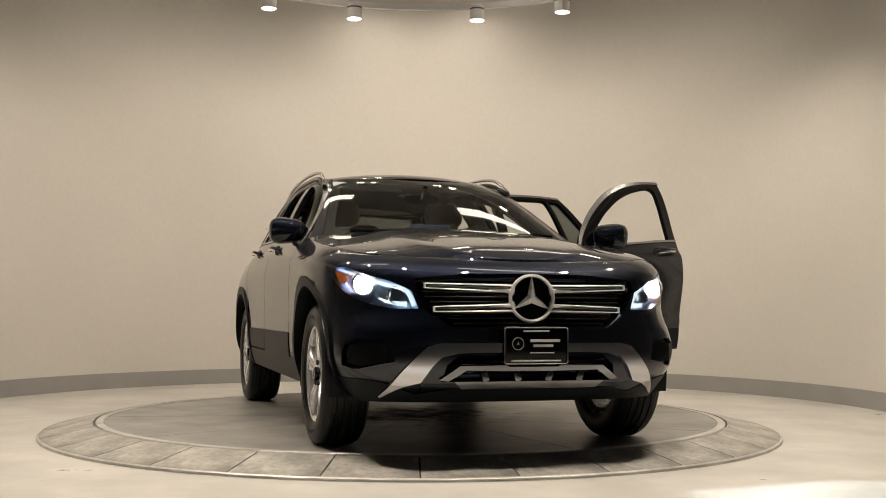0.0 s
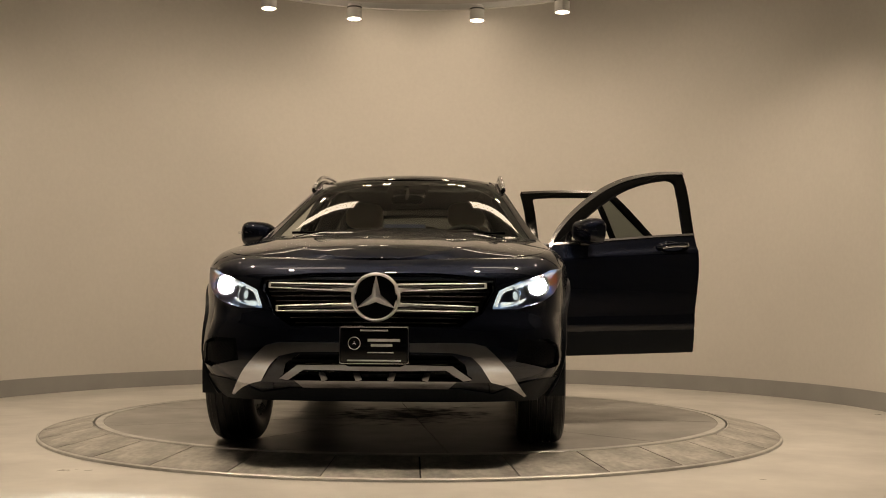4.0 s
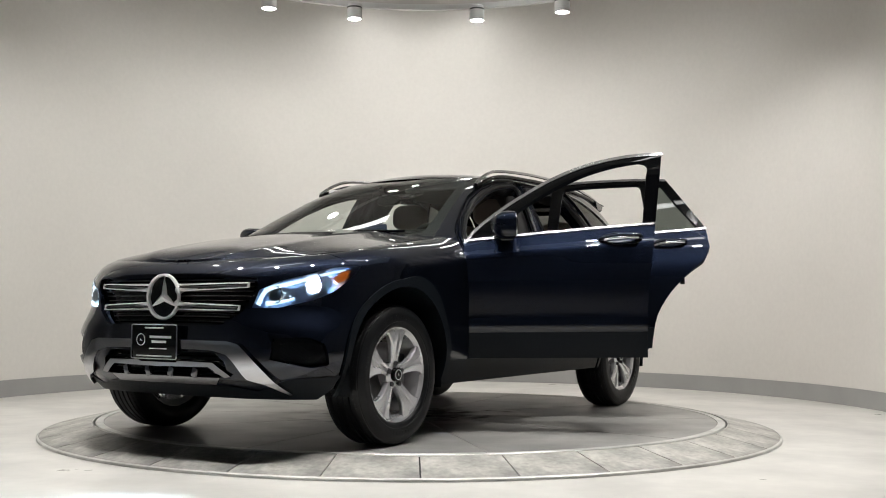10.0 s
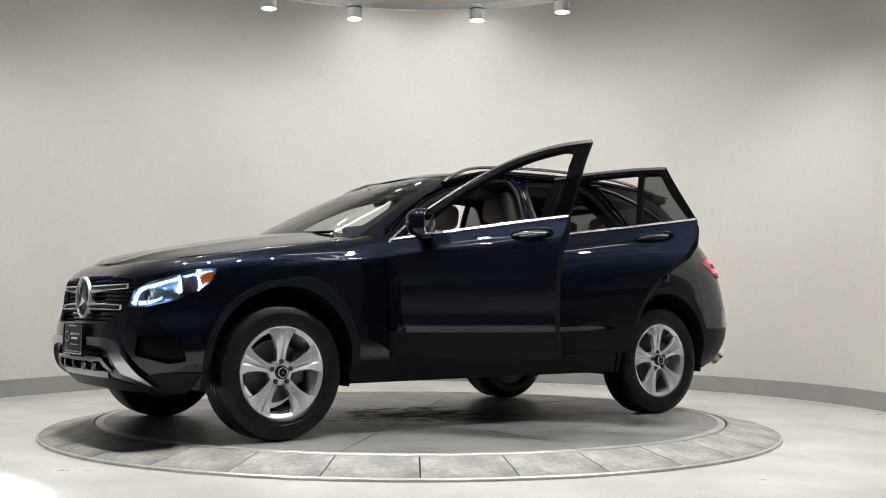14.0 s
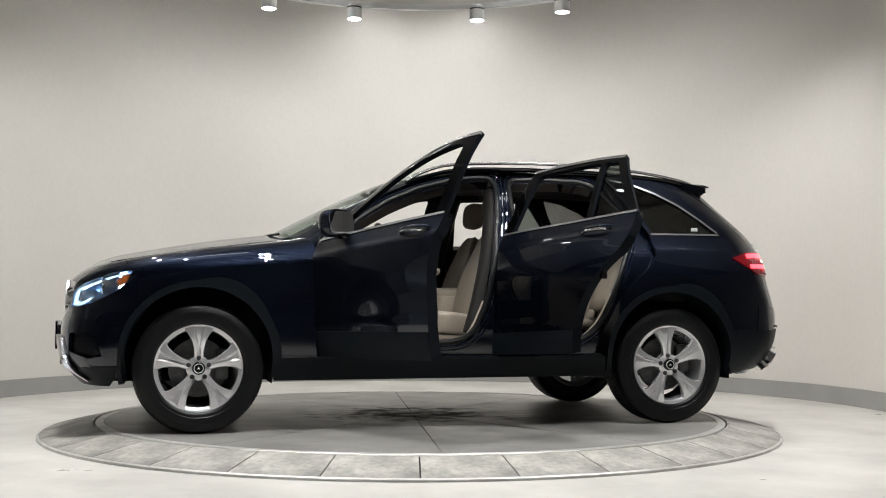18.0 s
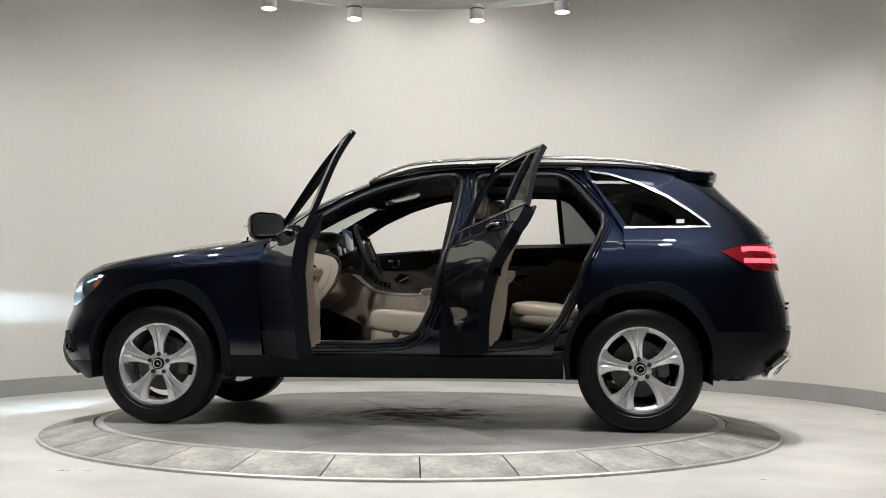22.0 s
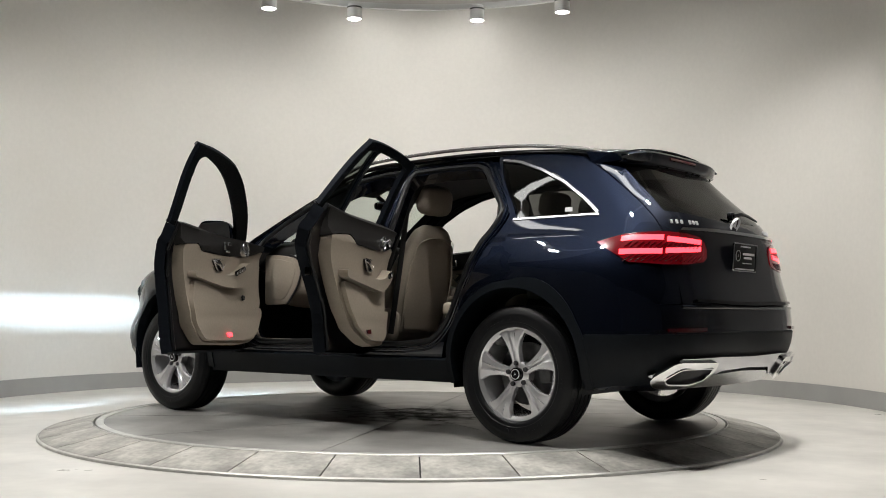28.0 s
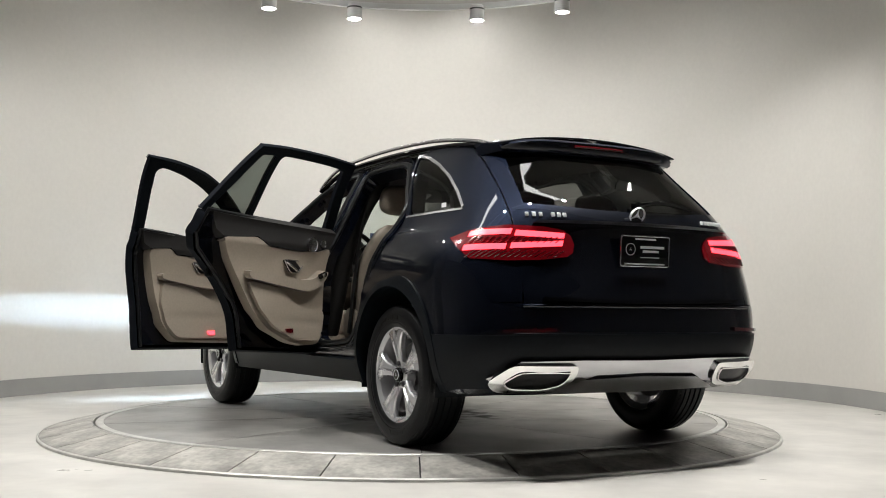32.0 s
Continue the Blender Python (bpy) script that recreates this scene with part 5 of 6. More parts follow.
bmesh.ops.bevel(cal, geom=cal.edges[:], offset=0.015, segments=2, profile=0.5, affect="EDGES")
part("brake_caliper", cal, M_DARKMETAL, wheel, "dark grey brake caliper")
WHEEL_Y = 0.797
for x in (1.4365, -1.4365):
    for y in (WHEEL_Y, -WHEEL_Y):
        m = pose(x, y, 0.362, 0, 0 if x > 0 else 8, 0 if y > 0 else 180)
        w = wheel if x > 0 and y > 0 else copy_thing(wheel, m)
        w.parent = car
        w.matrix_basis = m

# wheel housings, floor pan
for x in (1.4365, -1.4365):
    for sgn in (1, -1):
        well = bmesh.new()
        rows = []
        for i in range(25):
            a = radians(-12 + 204 * i / 24)
            rows.append([well.verts.new((x + arch_radius(math.degrees(a), 0.012) * math.cos(a), sgn * y, 0.36 + arch_radius(math.degrees(a), 0.012) * math.sin(a))) for y in (0.905, 0.60, 0.52)])
        for a, b in zip(rows, rows[1:]):
            for k in range(2):
                well.faces.new((a[k], b[k], b[k + 1], a[k + 1]))
        well.faces.new([r[2] for r in rows])
        part("wheel_housing", well, M_PLASTIC, car, "black wheel housing lining")
part("floor_pan", box(1.95, 1.60, 0.10, (-0.02, 0, 0.36), 0.02), M_PLASTIC, car, "black floor pan")
part("front_undertray", box(0.95, 1.0, 0.06, (1.55, 0, 0.30), 0.02), M_PLASTIC, car, "black undertray")
part("rear_undertray", box(1.1, 1.0, 0.08, (-1.55, 0, 0.36), 0.02), M_PLASTIC, car, "black rear undertray")
for x in (1.4365, -1.4365):
    part("axle_beam", tube([Vector((x, y, 0.33)) for y in (-0.72, 0, 0.72)], 0.035, 10), M_DARKMETAL, car, "dark axle beam")
part("engine_bulkhead", box(0.06, 1.5, 0.6, (0.98, 0, 0.72), 0.02), M_PLASTIC, car, "black bulkhead")

# body side inside the doors: pillars and openings
FD_OPENING = [(0.62, 0.52), (0.655, 0.75), (0.668, 0.98), (0.665, 1.06), (0.635, 1.135), (0.5, 1.25), (0.33, 1.355), (0.12, 1.445), (-0.08, 1.502), (-0.26, 1.527), (-0.34, 1.527), (-0.374, 1.495), (-0.372, 1.40), (-0.36, 1.30), (-0.314, 1.085), (-0.275, 0.90), (-0.24, 0.74), (-0.168, 0.585), (-0.11, 0.53), (-0.03, 0.506), (0.2, 0.497), (0.54, 0.49)]
RD_OPENING = [(-0.38, 0.53), (-0.42, 0.70), (-0.45, 0.95), (-0.46, 1.2), (-0.46, 1.48), (-0.49, 1.52), (-0.75, 1.53), (-0.95, 1.525), (-1.03, 1.50), (-1.15, 1.36), (-1.235, 1.255), (-1.228, 1.18), (-1.18, 1.08), (-1.135, 0.985), (-1.06, 0.80), (-0.985, 0.645), (-0.92, 0.57), (-0.85, 0.523), (-0.68, 0.503), (-0.45, 0.497)]
BODY_SIDE = [(0.80, 0.42), (0.82, 0.80), (0.82, 1.07), (0.80, 1.13), (0.66, 1.225), (0.45, 1.35), (0.25, 1.445), (0.05, 1.515), (-0.2, 1.56), (-0.5, 1.578), (-0.9, 1.578), (-1.115, 1.562), (-1.21, 1.41), (-1.36, 1.17), (-1.37, 1.04), (-1.23, 0.90), (-1.10, 0.77), (-1.0, 0.62), (-0.95, 0.50), (-0.93, 0.42)]
for side in (False, True):
    bs = sheet("body_side", line("s", BODY_SIDE, True), U, M_PAINT, car, holes=[line("s", rounded(FD_OPENING, 0.04, 2), True), line("s", rounded(RD_OPENING, 0.04, 2), True)], off=-0.02 if side else -0.035, lip=0.03 if side else 0.075, step=(0.06, 0.05), mirror=side, label="painted door openings with black seals")
    for opening in (FD_OPENING, RD_OPENING):
        pts = [U(along("s", a, z, True), z) for a, z in rounded(opening, 0.06, 3)]
        pts = [Vector((p.x, (p.y - 0.04) * (-1 if side else 1), p.z)) for p in pts]
        part("door_seal", tube(pts + pts[:1], 0.017, 8), M_RUBBER, bs, "black rubber seal")
        if not side:
            cx, cz = (max(a for a, _ in opening) + min(a for a, _ in opening)) / 2, 1.02
            for grow, deep, r in ((1.075, 0.036, 0.008), (1.13, 0.035, 0.005)):
                pts = [U(along("s", cx + (a - cx) * grow, min(cz + (z - cz) * (1 + (grow - 1) * 0.7), 1.565), True), min(cz + (z - cz) * (1 + (grow - 1) * 0.7), 1.565)) for a, z in rounded(opening, 0.06, 3)]
                part("jamb_bead", tube([Vector((p.x, p.y - deep, p.z)) for p in pts + pts[:1]], r, 8), M_PAINT, bs, "painted bead round the door opening")
    for run in ([(0.63, 0.66), (0.61, 0.56), (0.58, 0.512), (0.52, 0.503), (0.3, 0.503), (0.0, 0.506), (-0.10, 0.535), (-0.155, 0.595), (-0.225, 0.75)], [(-0.41, 0.66), (-0.385, 0.54), (-0.43, 0.508), (-0.65, 0.506), (-0.84, 0.531), (-0.91, 0.58), (-0.97, 0.65), (-1.045, 0.80)]):
        pts = [U(along("s", a, z, True), z) for a, z in run]
        pts = [Vector((p.x, (p.y - 0.062) * (-1 if side else 1), p.z)) for p in spline(pts, 4)]
        part("sill_seal", tube(pts, 0.009, 8), M_BEIGE, bs, "beige inner sill edge")
    for x0, x1 in ((0.62, -0.10), (-0.48, -0.85)):
        part("tread_strip", box(abs(x1 - x0), 0.05, 0.012, ((x0 + x1) / 2, (-1 if side else 1) * 0.835, 0.488), 0.004), M_SATIN, bs, "satin sill tread strip")
    if not side:
        for z0, z1, w in ((1.01, 1.11, 0.012), (0.64, 0.79, 0.022)):
            z = (z0 + z1) / 2
            p = U(along("s", -0.325 - (z - 0.72) * 0.17, z, True), z)
            part("sticker", moved(box(w, 0.002, z1 - z0), Matrix.Translation((p.x, p.y - 0.0325, p.z)) @ pose(0, 0, 0, 0, -10, 0)), M_WHITE, bs, "white service sticker")
    # A-pillar skin between windscreen and door
    ap = [(0.86, 1.085), (0.795, 1.085)] + [(0.73, 1.162), (0.55, 1.28), (0.35, 1.395), (0.2, 1.462), (0.05, 1.515), (-0.15, 1.557), (-0.35, 1.577)]
    ap_s = line("s", ap, True) + line("f", [(0.53, 1.56), (0.556, 1.535), (0.594, 1.45), (0.695, 1.25), (0.778, 1.09)], True)
    sheet("windscreen_pillar", ap_s, U, M_PAINT, car, off=0.001, step=(0.06, 0.05), lip=0.03, mirror=side)

part("cowl", tube(spline([U(along("f", y, 1.10, True), 1.10) + Vector((0.02, 0, -0.012)) for y in (-0.78, -0.5, -0.2, 0.2, 0.5, 0.78)], 6), 0.05, 10, 0.5), M_PLASTIC, car, "black cowl under the windscreen")
for y0, y1 in ((0.62, 0.02), (-0.05, -0.62)):
    pts = [U(along("f", y0 + (y1 - y0) * i / 6, 1.13, True), 1.13) + Vector((0.012, 0, 0.012)) for i in range(7)]
    part("front_wiper", tube(pts, 0.008, 6), M_GLOSSBLACK, car, "black front wiper")
p = U(along("f", 0.52 * -1, 1.50, True), 1.50)
part("windscreen_sticker", box(0.006, 0.09, 0.035, (p.x - 0.02, p.y, p.z), 0, m=pose(0, 0, 0, 0, -28, 0)), M_WHITE, car, "white price sticker inside the windscreen")

# roof rails
for sgn in (1, -1):
    rail = [Vector((x, sgn * y, z)) for x, y, z in ((0.20, 0.625, 1.487), (0.10, 0.615, 1.545), (-0.08, 0.605, 1.60), (-0.45, 0.598, 1.627), (-0.85, 0.593, 1.632), (-1.25, 0.585, 1.618), (-1.50, 0.575, 1.592), (-1.68, 0.565, 1.563), (-1.76, 0.56, 1.542))]
    part("roof_rail", tube(spline(rail, 6), 0.012, 12, 0.85), M_SATIN, car, "satin silver roof rail")
    foot = [Vector((x, sgn * y, z)) for x, y, z in ((0.2, 0.622, 1.475), (-0.1, 0.605, 1.565), (-0.5, 0.597, 1.588), (-1.0, 0.590, 1.590), (-1.5, 0.575, 1.565), (-1.75, 0.56, 1.53))]
    part("rail_base", tube(spline(foot, 6), 0.017, 10, 0.8), M_GLOSSBLACK, car, "black rail base")

# quarter window surround
for side in (False, True):
    hole = [(-1.15, 1.535), (-1.28, 1.512), (-1.44, 1.455), (-1.60, 1.375), (-1.74, 1.28), (-1.845, 1.195)]
    out = [(x, z + 0.012) for x, z in hole] 
    band = hole + [(x - 0.006, z) for x, z in out[::-1]]
    sheet("quarter_strip", line("s", band, True), U, M_BRIGHT, car, off=0.004, lip=0.01, step=(0.08, 0.05), mirror=side, label="bright strip over the quarter window")
    band = [(-1.355, 1.177), (-1.86, 1.185), (-1.85, 1.196), (-1.355, 1.188)]
    sheet("quarter_sill_strip", line("s", band, True), U, M_BRIGHT, car, off=0.004, lip=0.01, step=(0.08, 0.05), mirror=side, label="bright strip under the quarter window")
    if not side:
        q = U(along("s", -1.70, 1.215, True), 1.215)
        part("window_sticker", box(0.045, 0.002, 0.022, (q.x + 0.02, q.y + 0.002, q.z + 0.008)), M_WHITE, car, "small white window sticker")

# ---- rear end ----
TAIL_OUT = line("s", [(-1.90, 1.038), (-2.03, 1.078)]) + line("r", [(0.70, 1.092), (0.55, 1.085), (0.455, 1.07), (0.42, 1.045), (0.405, 1.005), (0.415, 0.965), (0.45, 0.945), (0.60, 0.928), (0.74, 0.925)]) + line("s", [(-2.08, 0.935)])
for side in (False, True):
    tl = sheet("tail_lamp", TAIL_OUT, L, M_REDDEEP, car, off=0.006, lip=0.03, step=(0.06, 0.03), mirror=side, label="lit red tail lamp")

    def tail_bar(pts, h):
        band = [(s, z + h) for s, z in pts] + [(s, z - h) for s, z in pts[::-1]]
        sheet("light_bar", band, L, M_REDGLOW, tl, off=0.009, lip=0.004, step=(0.06, 0.03), mirror=side, label="glowing red light bar")

    a0, a1, a2 = along("s", -2.02, 1.05), along("r", 0.69, 1.055), along("r", 0.455, 1.045)
    tail_bar([(a0, 1.050), (along("r", 0.8, 1.05), 1.057), (a1 - 0.006, 1.060)], 0.0125)
    tail_bar([(a1 + 0.006, 1.053), (a2, 1.043)], 0.0125)
    tail_bar([(a0, 0.985), (along("r", 0.8, 1.0), 0.988), (a1 - 0.006, 0.990)], 0.0125)
    tail_bar([(a1 + 0.006, 0.993), (a2, 1.008)], 0.0125)
    for z0, z1, lean in ((0.940, 0.972, 0.03), (1.008, 1.036, 0.02)):
        for k in range(15):
            s0 = a0 + (a2 - a0) * (k + 0.7) / 16
            rib = []
            for i in range(4):
                u, z = s0 + lean * i / 3, z0 + (z1 - z0) * i / 3
                n = (L(u + 1e-3, z) - L(u - 1e-3, z)).cross(L(u, z + 1e-3) - L(u, z - 1e-3)).normalized()
                p = L(u, z) + n * 0.0065
                rib.append(Vector((p.x, -p.y if side else p.y, p.z)))
            part("lens_rib", tube(rib, 0.0032, 5), M_RED, tl)
    rf = line("r", [(0.55, 0.599), (0.78, 0.594), (0.78, 0.609), (0.55, 0.616)])
    sheet("bumper_reflector", rf, L, M_RED, car, off=0.018, lip=0.008, step=(0.06, 0.03), mirror=side, label="dark red reflector")
    # exhaust outlets: a bright slanted frame round a black sheet that paints the throat's shade
    outer = [(0.80, 0.395), (0.735, 0.466), (0.43, 0.462), (0.425, 0.42), (0.455, 0.375), (0.56, 0.346), (0.75, 0.352)]
    inner = [(0.745, 0.395), (0.70, 0.440), (0.465, 0.438), (0.462, 0.418), (0.485, 0.388), (0.57, 0.368), (0.71, 0.372)]
    outer, inner = rounded(outer, 0.03, 3), rounded(inner, 0.03, 3)

    def rear_at(y, z, out):
        u = along("r", y, z)
        n = (skin(u + 1e-3, z) - skin(u - 1e-3, z)).cross(skin(u, z + 1e-3) - skin(u, z - 1e-3)).normalized()
        p = skin(u, z) + n * out
        return Vector((p.x, -p.y if side else p.y, p.z))

    ex = sheet("exhaust_trim", line("r", outer + outer[:1]), L, M_CHROME, car, holes=[line("r", inner + inner[:1])], off=0.052, lip=0.05, step=(0.03, 0.02), mirror=side, label="chrome framed exhaust outlet")
    sheet("exhaust_throat", line("r", inner + inner[:1]), L, M_RUBBER, ex, off=0.041, lip=0.006, step=(0.03, 0.02), mirror=side, label="black sheet in place of the shaded exhaust throat")
    part("exhaust_ring", tube([rear_at(y, z, 0.053) for y, z in inner + inner[:2]], 0.006, 8), M_CHROME, ex, "bright inner ring")
lowb = line("s", [(-1.862, 0.31)]) + line("r", [(0.84, 0.33), (0.6, 0.345), (0, 0.355), (-0.6, 0.345), (-0.84, 0.33)]) + [(6 - a, z) for a, z in line("s", [(-1.862, 0.31), (-1.868, 0.44), (-1.872, 0.578)])] + line("r", [(-0.8, 0.582), (-0.4, 0.585), (0, 0.585), (0.4, 0.585), (0.8, 0.582)]) + line("s", [(-1.872, 0.578), (-1.868, 0.44)])
sheet("rear_apron", lowb, L, M_PLASTIC, car, off=0.010, lip=0.05, step=(0.06, 0.04), label="black textured rear apron")
sk = line("r", [(0.80, 0.40), (0.70, 0.475), (0.40, 0.478), (0, 0.472), (-0.40, 0.478), (-0.70, 0.475), (-0.80, 0.40), (-0.72, 0.35), (-0.40, 0.375), (-0.3, 0.412), (0, 0.418), (0.3, 0.412), (0.40, 0.375), (0.72, 0.35)])
sheet("rear_skid_trim", sk, L, M_SILVERBAR, car, off=0.034, lip=0.04, step=(0.05, 0.03), label="chrome rear skid trim")
sk = line("r", [(0.36, 0.385), (0, 0.395), (-0.36, 0.385), (-0.55, 0.325), (0, 0.315), (0.55, 0.325)])
sheet("rear_skid_lip", sk, L, M_SATIN, car, off=0.024, lip=0.04, step=(0.06, 0.03), label="satin lower lip")
st = line("r", [(0.60, 1.096), (0.3, 1.102), (0, 1.104), (-0.3, 1.102), (-0.60, 1.096), (-0.58, 1.108), (-0.3, 1.118), (0, 1.120), (0.3, 1.118), (0.58, 1.108)])
sheet("tailgate_strip", st, L, M_CHROME, car, off=0.02, lip=0.025, step=(0.06, 0.03), label="chrome strip over the plate")
FACE_REAR = pose(0, 0, 0, 0, 0, 90)
number_plate("rear_plate", Matrix.Translation((-2.312, 0, 0.985)) @ FACE_REAR @ pose(0, 0, 0, -4), 0.302, 0.146)
star_badge(car, Matrix.Translation((-2.252, 0, 1.165)) @ FACE_REAR @ pose(0, 0, 0, -28), 0.045, "tailgate_badge", 0.008)
for sgn, n, w in ((1, 7, 0.020), (-1, 7, 0.017)):
    for k in range(n):
        if sgn > 0 and k == 3:
            continue
        y = (0.61 - 0.030 * k) if sgn > 0 else (-0.44 - 0.028 * k)
        s = along("r", y, 1.148)
        p = L(s, 1.148)
        part("letter_bar", moved(box(0.008, w, 0.022, (0, 0, 0), 0.003), Matrix.Translation(p + Vector((-0.004, 0, 0))) @ pose(0, 0, 0, 0, 20, 0)), M_LOUVRE, car)
# shut line and handle ledge under the plate
ledge = line("r", [(0.60, 0.738), (0.3, 0.728), (0, 0.725), (-0.3, 0.728), (-0.60, 0.738), (-0.60, 0.752), (0, 0.742), (0.60, 0.752)])
sheet("tailgate_ledge", ledge, L, M_GLOSSBLACK, car, off=0.016, lip=0.02, step=(0.06, 0.03), label="gloss black tailgate edge")
# thin upper edges of the bumper and of its apron
for z, r, w, mat in ((0.716, 0.009, 0.70, M_PAINT), (0.586, 0.006, 0.74, M_PLASTIC)):
    part("bumper_edge", tube([L(along("r", w * (i / 14 - 1), z), z) + Vector((-0.002, 0, 0)) for i in range(29)], r, 10), mat, car)
# spoiler
def spoiler(u, v):
    """u across, v from the roof (0) over the tip (1) and down its back (2)."""
    y = (0.590 - 0.020 * v) * u
    e = u ** 6
    drop = 0.010 * u * u + 0.030 * e
    if v < 1:
        return Vector((-1.68 - 0.275 * v + 0.075 * e * v, y * (1 - 0.02 * v), 1.588 - 0.010 * v - 0.016 * v * v - drop))
    w = v - 1
    return Vector((-1.955 + 0.075 * e + 0.012 * w, y * (0.98 + 0.02 * w), 1.562 - 0.068 * w * (1 - 0.45 * e) - drop))


def spoiler_body():
    bm = bmesh.new()
    rows = []
    for i in range(25):
        u = -1 + i / 12
        tip = spoiler(u, 1.0)
        run = [spoiler(u, k / 5) for k in range(5)] + [tip + Vector((0.012, 0, 0.0005)), tip + Vector((0.001, 0, -0.010))] + [spoiler(u, 1.4), spoiler(u, 1.85), spoiler(u, 2.0) + Vector((0.014, 0, -0.004))]
        run += [Vector((-1.885, run[-1].y, run[-1].z + 0.012)), Vector((-1.72, run[0].y, run[0].z - 0.07))]
        rows.append([bm.verts.new(p) for p in run])
    for a, b in zip(rows, rows[1:]):
        for k in range(len(a) - 1):
            bm.faces.new((a[k], a[k + 1], b[k + 1], b[k]))
    for row in (rows[0], rows[-1]):
        bm.faces.new(row)
    bmesh.ops.recalc_face_normals(bm, faces=bm.faces[:])
    bmesh.ops.triangulate(bm, faces=[f for f in bm.faces if len(f.verts) > 4])
    return bm


part("roof_spoiler", spoiler_body(), M_PAINT, car, "painted roof spoiler")
part("high_brake_lamp", tube([spoiler(u, 1.40) + Vector((0.002, 0, 0)) for u in [-0.28 + 0.07 * i for i in range(9)]], 0.009, 8), M_RED, car, "dark red high brake lamp")
p0 = U(along("r", -0.02, 1.215, True), 1.215) + Vector((-0.03, 0, 0))
part("rear_wiper", tube(spline([p0, p0 + Vector((0.0, -0.15, 0.02)), p0 + Vector((0.012, -0.36, -0.005))], 5), 0.011, 8, 1.0, lambda t: 1.3 - 0.8 * t), M_GLOSSBLACK, car, "black rear wiper")
part("wiper_pivot", lathe([(0.0, 0.03), (0.02, 0.028), (0.025, 0.0)], 16), M_GLOSSBLACK, car).matrix_basis = Matrix.Translation(p0 + Vector((0.02, 0, 0))) @ FACE_REAR


# ---- cabin ----
def pillow(sx, sy, sz, at, m=None, ex=0.45, ey=0.45, n=20):
    """A padded block: a superellipsoid of the given size."""
    bm = bmesh.new()
    bmesh.ops.create_uvsphere(bm, u_segments=n * 2, v_segments=n, radius=1)
    for v in bm.verts:
        c = v.co.copy()
        h = math.hypot(c.x, c.y)
        k = (abs(c.x) ** 4 + abs(c.y) ** 4) ** 0.25 if h > 1e-6 else 1
        flat = Vector((c.x, c.y, 0)) * ((h / k) if k > 1e-6 else 1)
        h = max(h, 1e-6)
        flat = flat / h * math.copysign(abs(h) ** ex, h) if h > 1e-5 else flat
        v.co = Vector((flat.x * sx / 2, flat.y * sy / 2, math.copysign(abs(c.z) ** ey, c.z) * sz / 2))
    return moved(bm, Matrix.Translation(at) @ (m or Matrix()))


def loft(rings):
    """A closed body through rings of equal length."""
    bm = bmesh.new()
    vs = [[bm.verts.new(p) for p in ring] for ring in rings]
    n = len(vs[0])
    for a, b in zip(vs, vs[1:]):
        for k in range(n):
            bm.faces.new((a[k], a[(k + 1) % n], b[(k + 1) % n], b[k]))
    bm.faces.new(vs[0][::-1]), bm.faces.new(vs[-1])
    bmesh.ops.recalc_face_normals(bm, faces=bm.faces[:])
    return bm


def back_shape(y, rows, hollow=0.0):
    """A backrest: rows of (height, middle, width, thickness) with soft corners and a shallow dish in front."""
    rings = []
    for z, x, w, t in rows:
        ring = []
        for k in range(36):
            a = 2 * math.pi * k / 36
            c, s = math.cos(a), math.sin(a)
            px, py = math.copysign(abs(c) ** 0.6, c), math.copysign(abs(s) ** 0.55, s)
            dish = hollow * (1 - py * py) if px > 0 else 0
            ring.append(Vector((x + px * t / 2 - dish, y + py * w / 2, z)))
        rings.append(ring)
    return loft(rings)


def rows_of(*curves, n=22, z0=0.6, z1=1.2):
    out = []
    for i in range(n + 1):
        z = z0 + (z1 - z0) * i / n
        out.append((z,) + tuple(c(z) for c in curves))
    return out


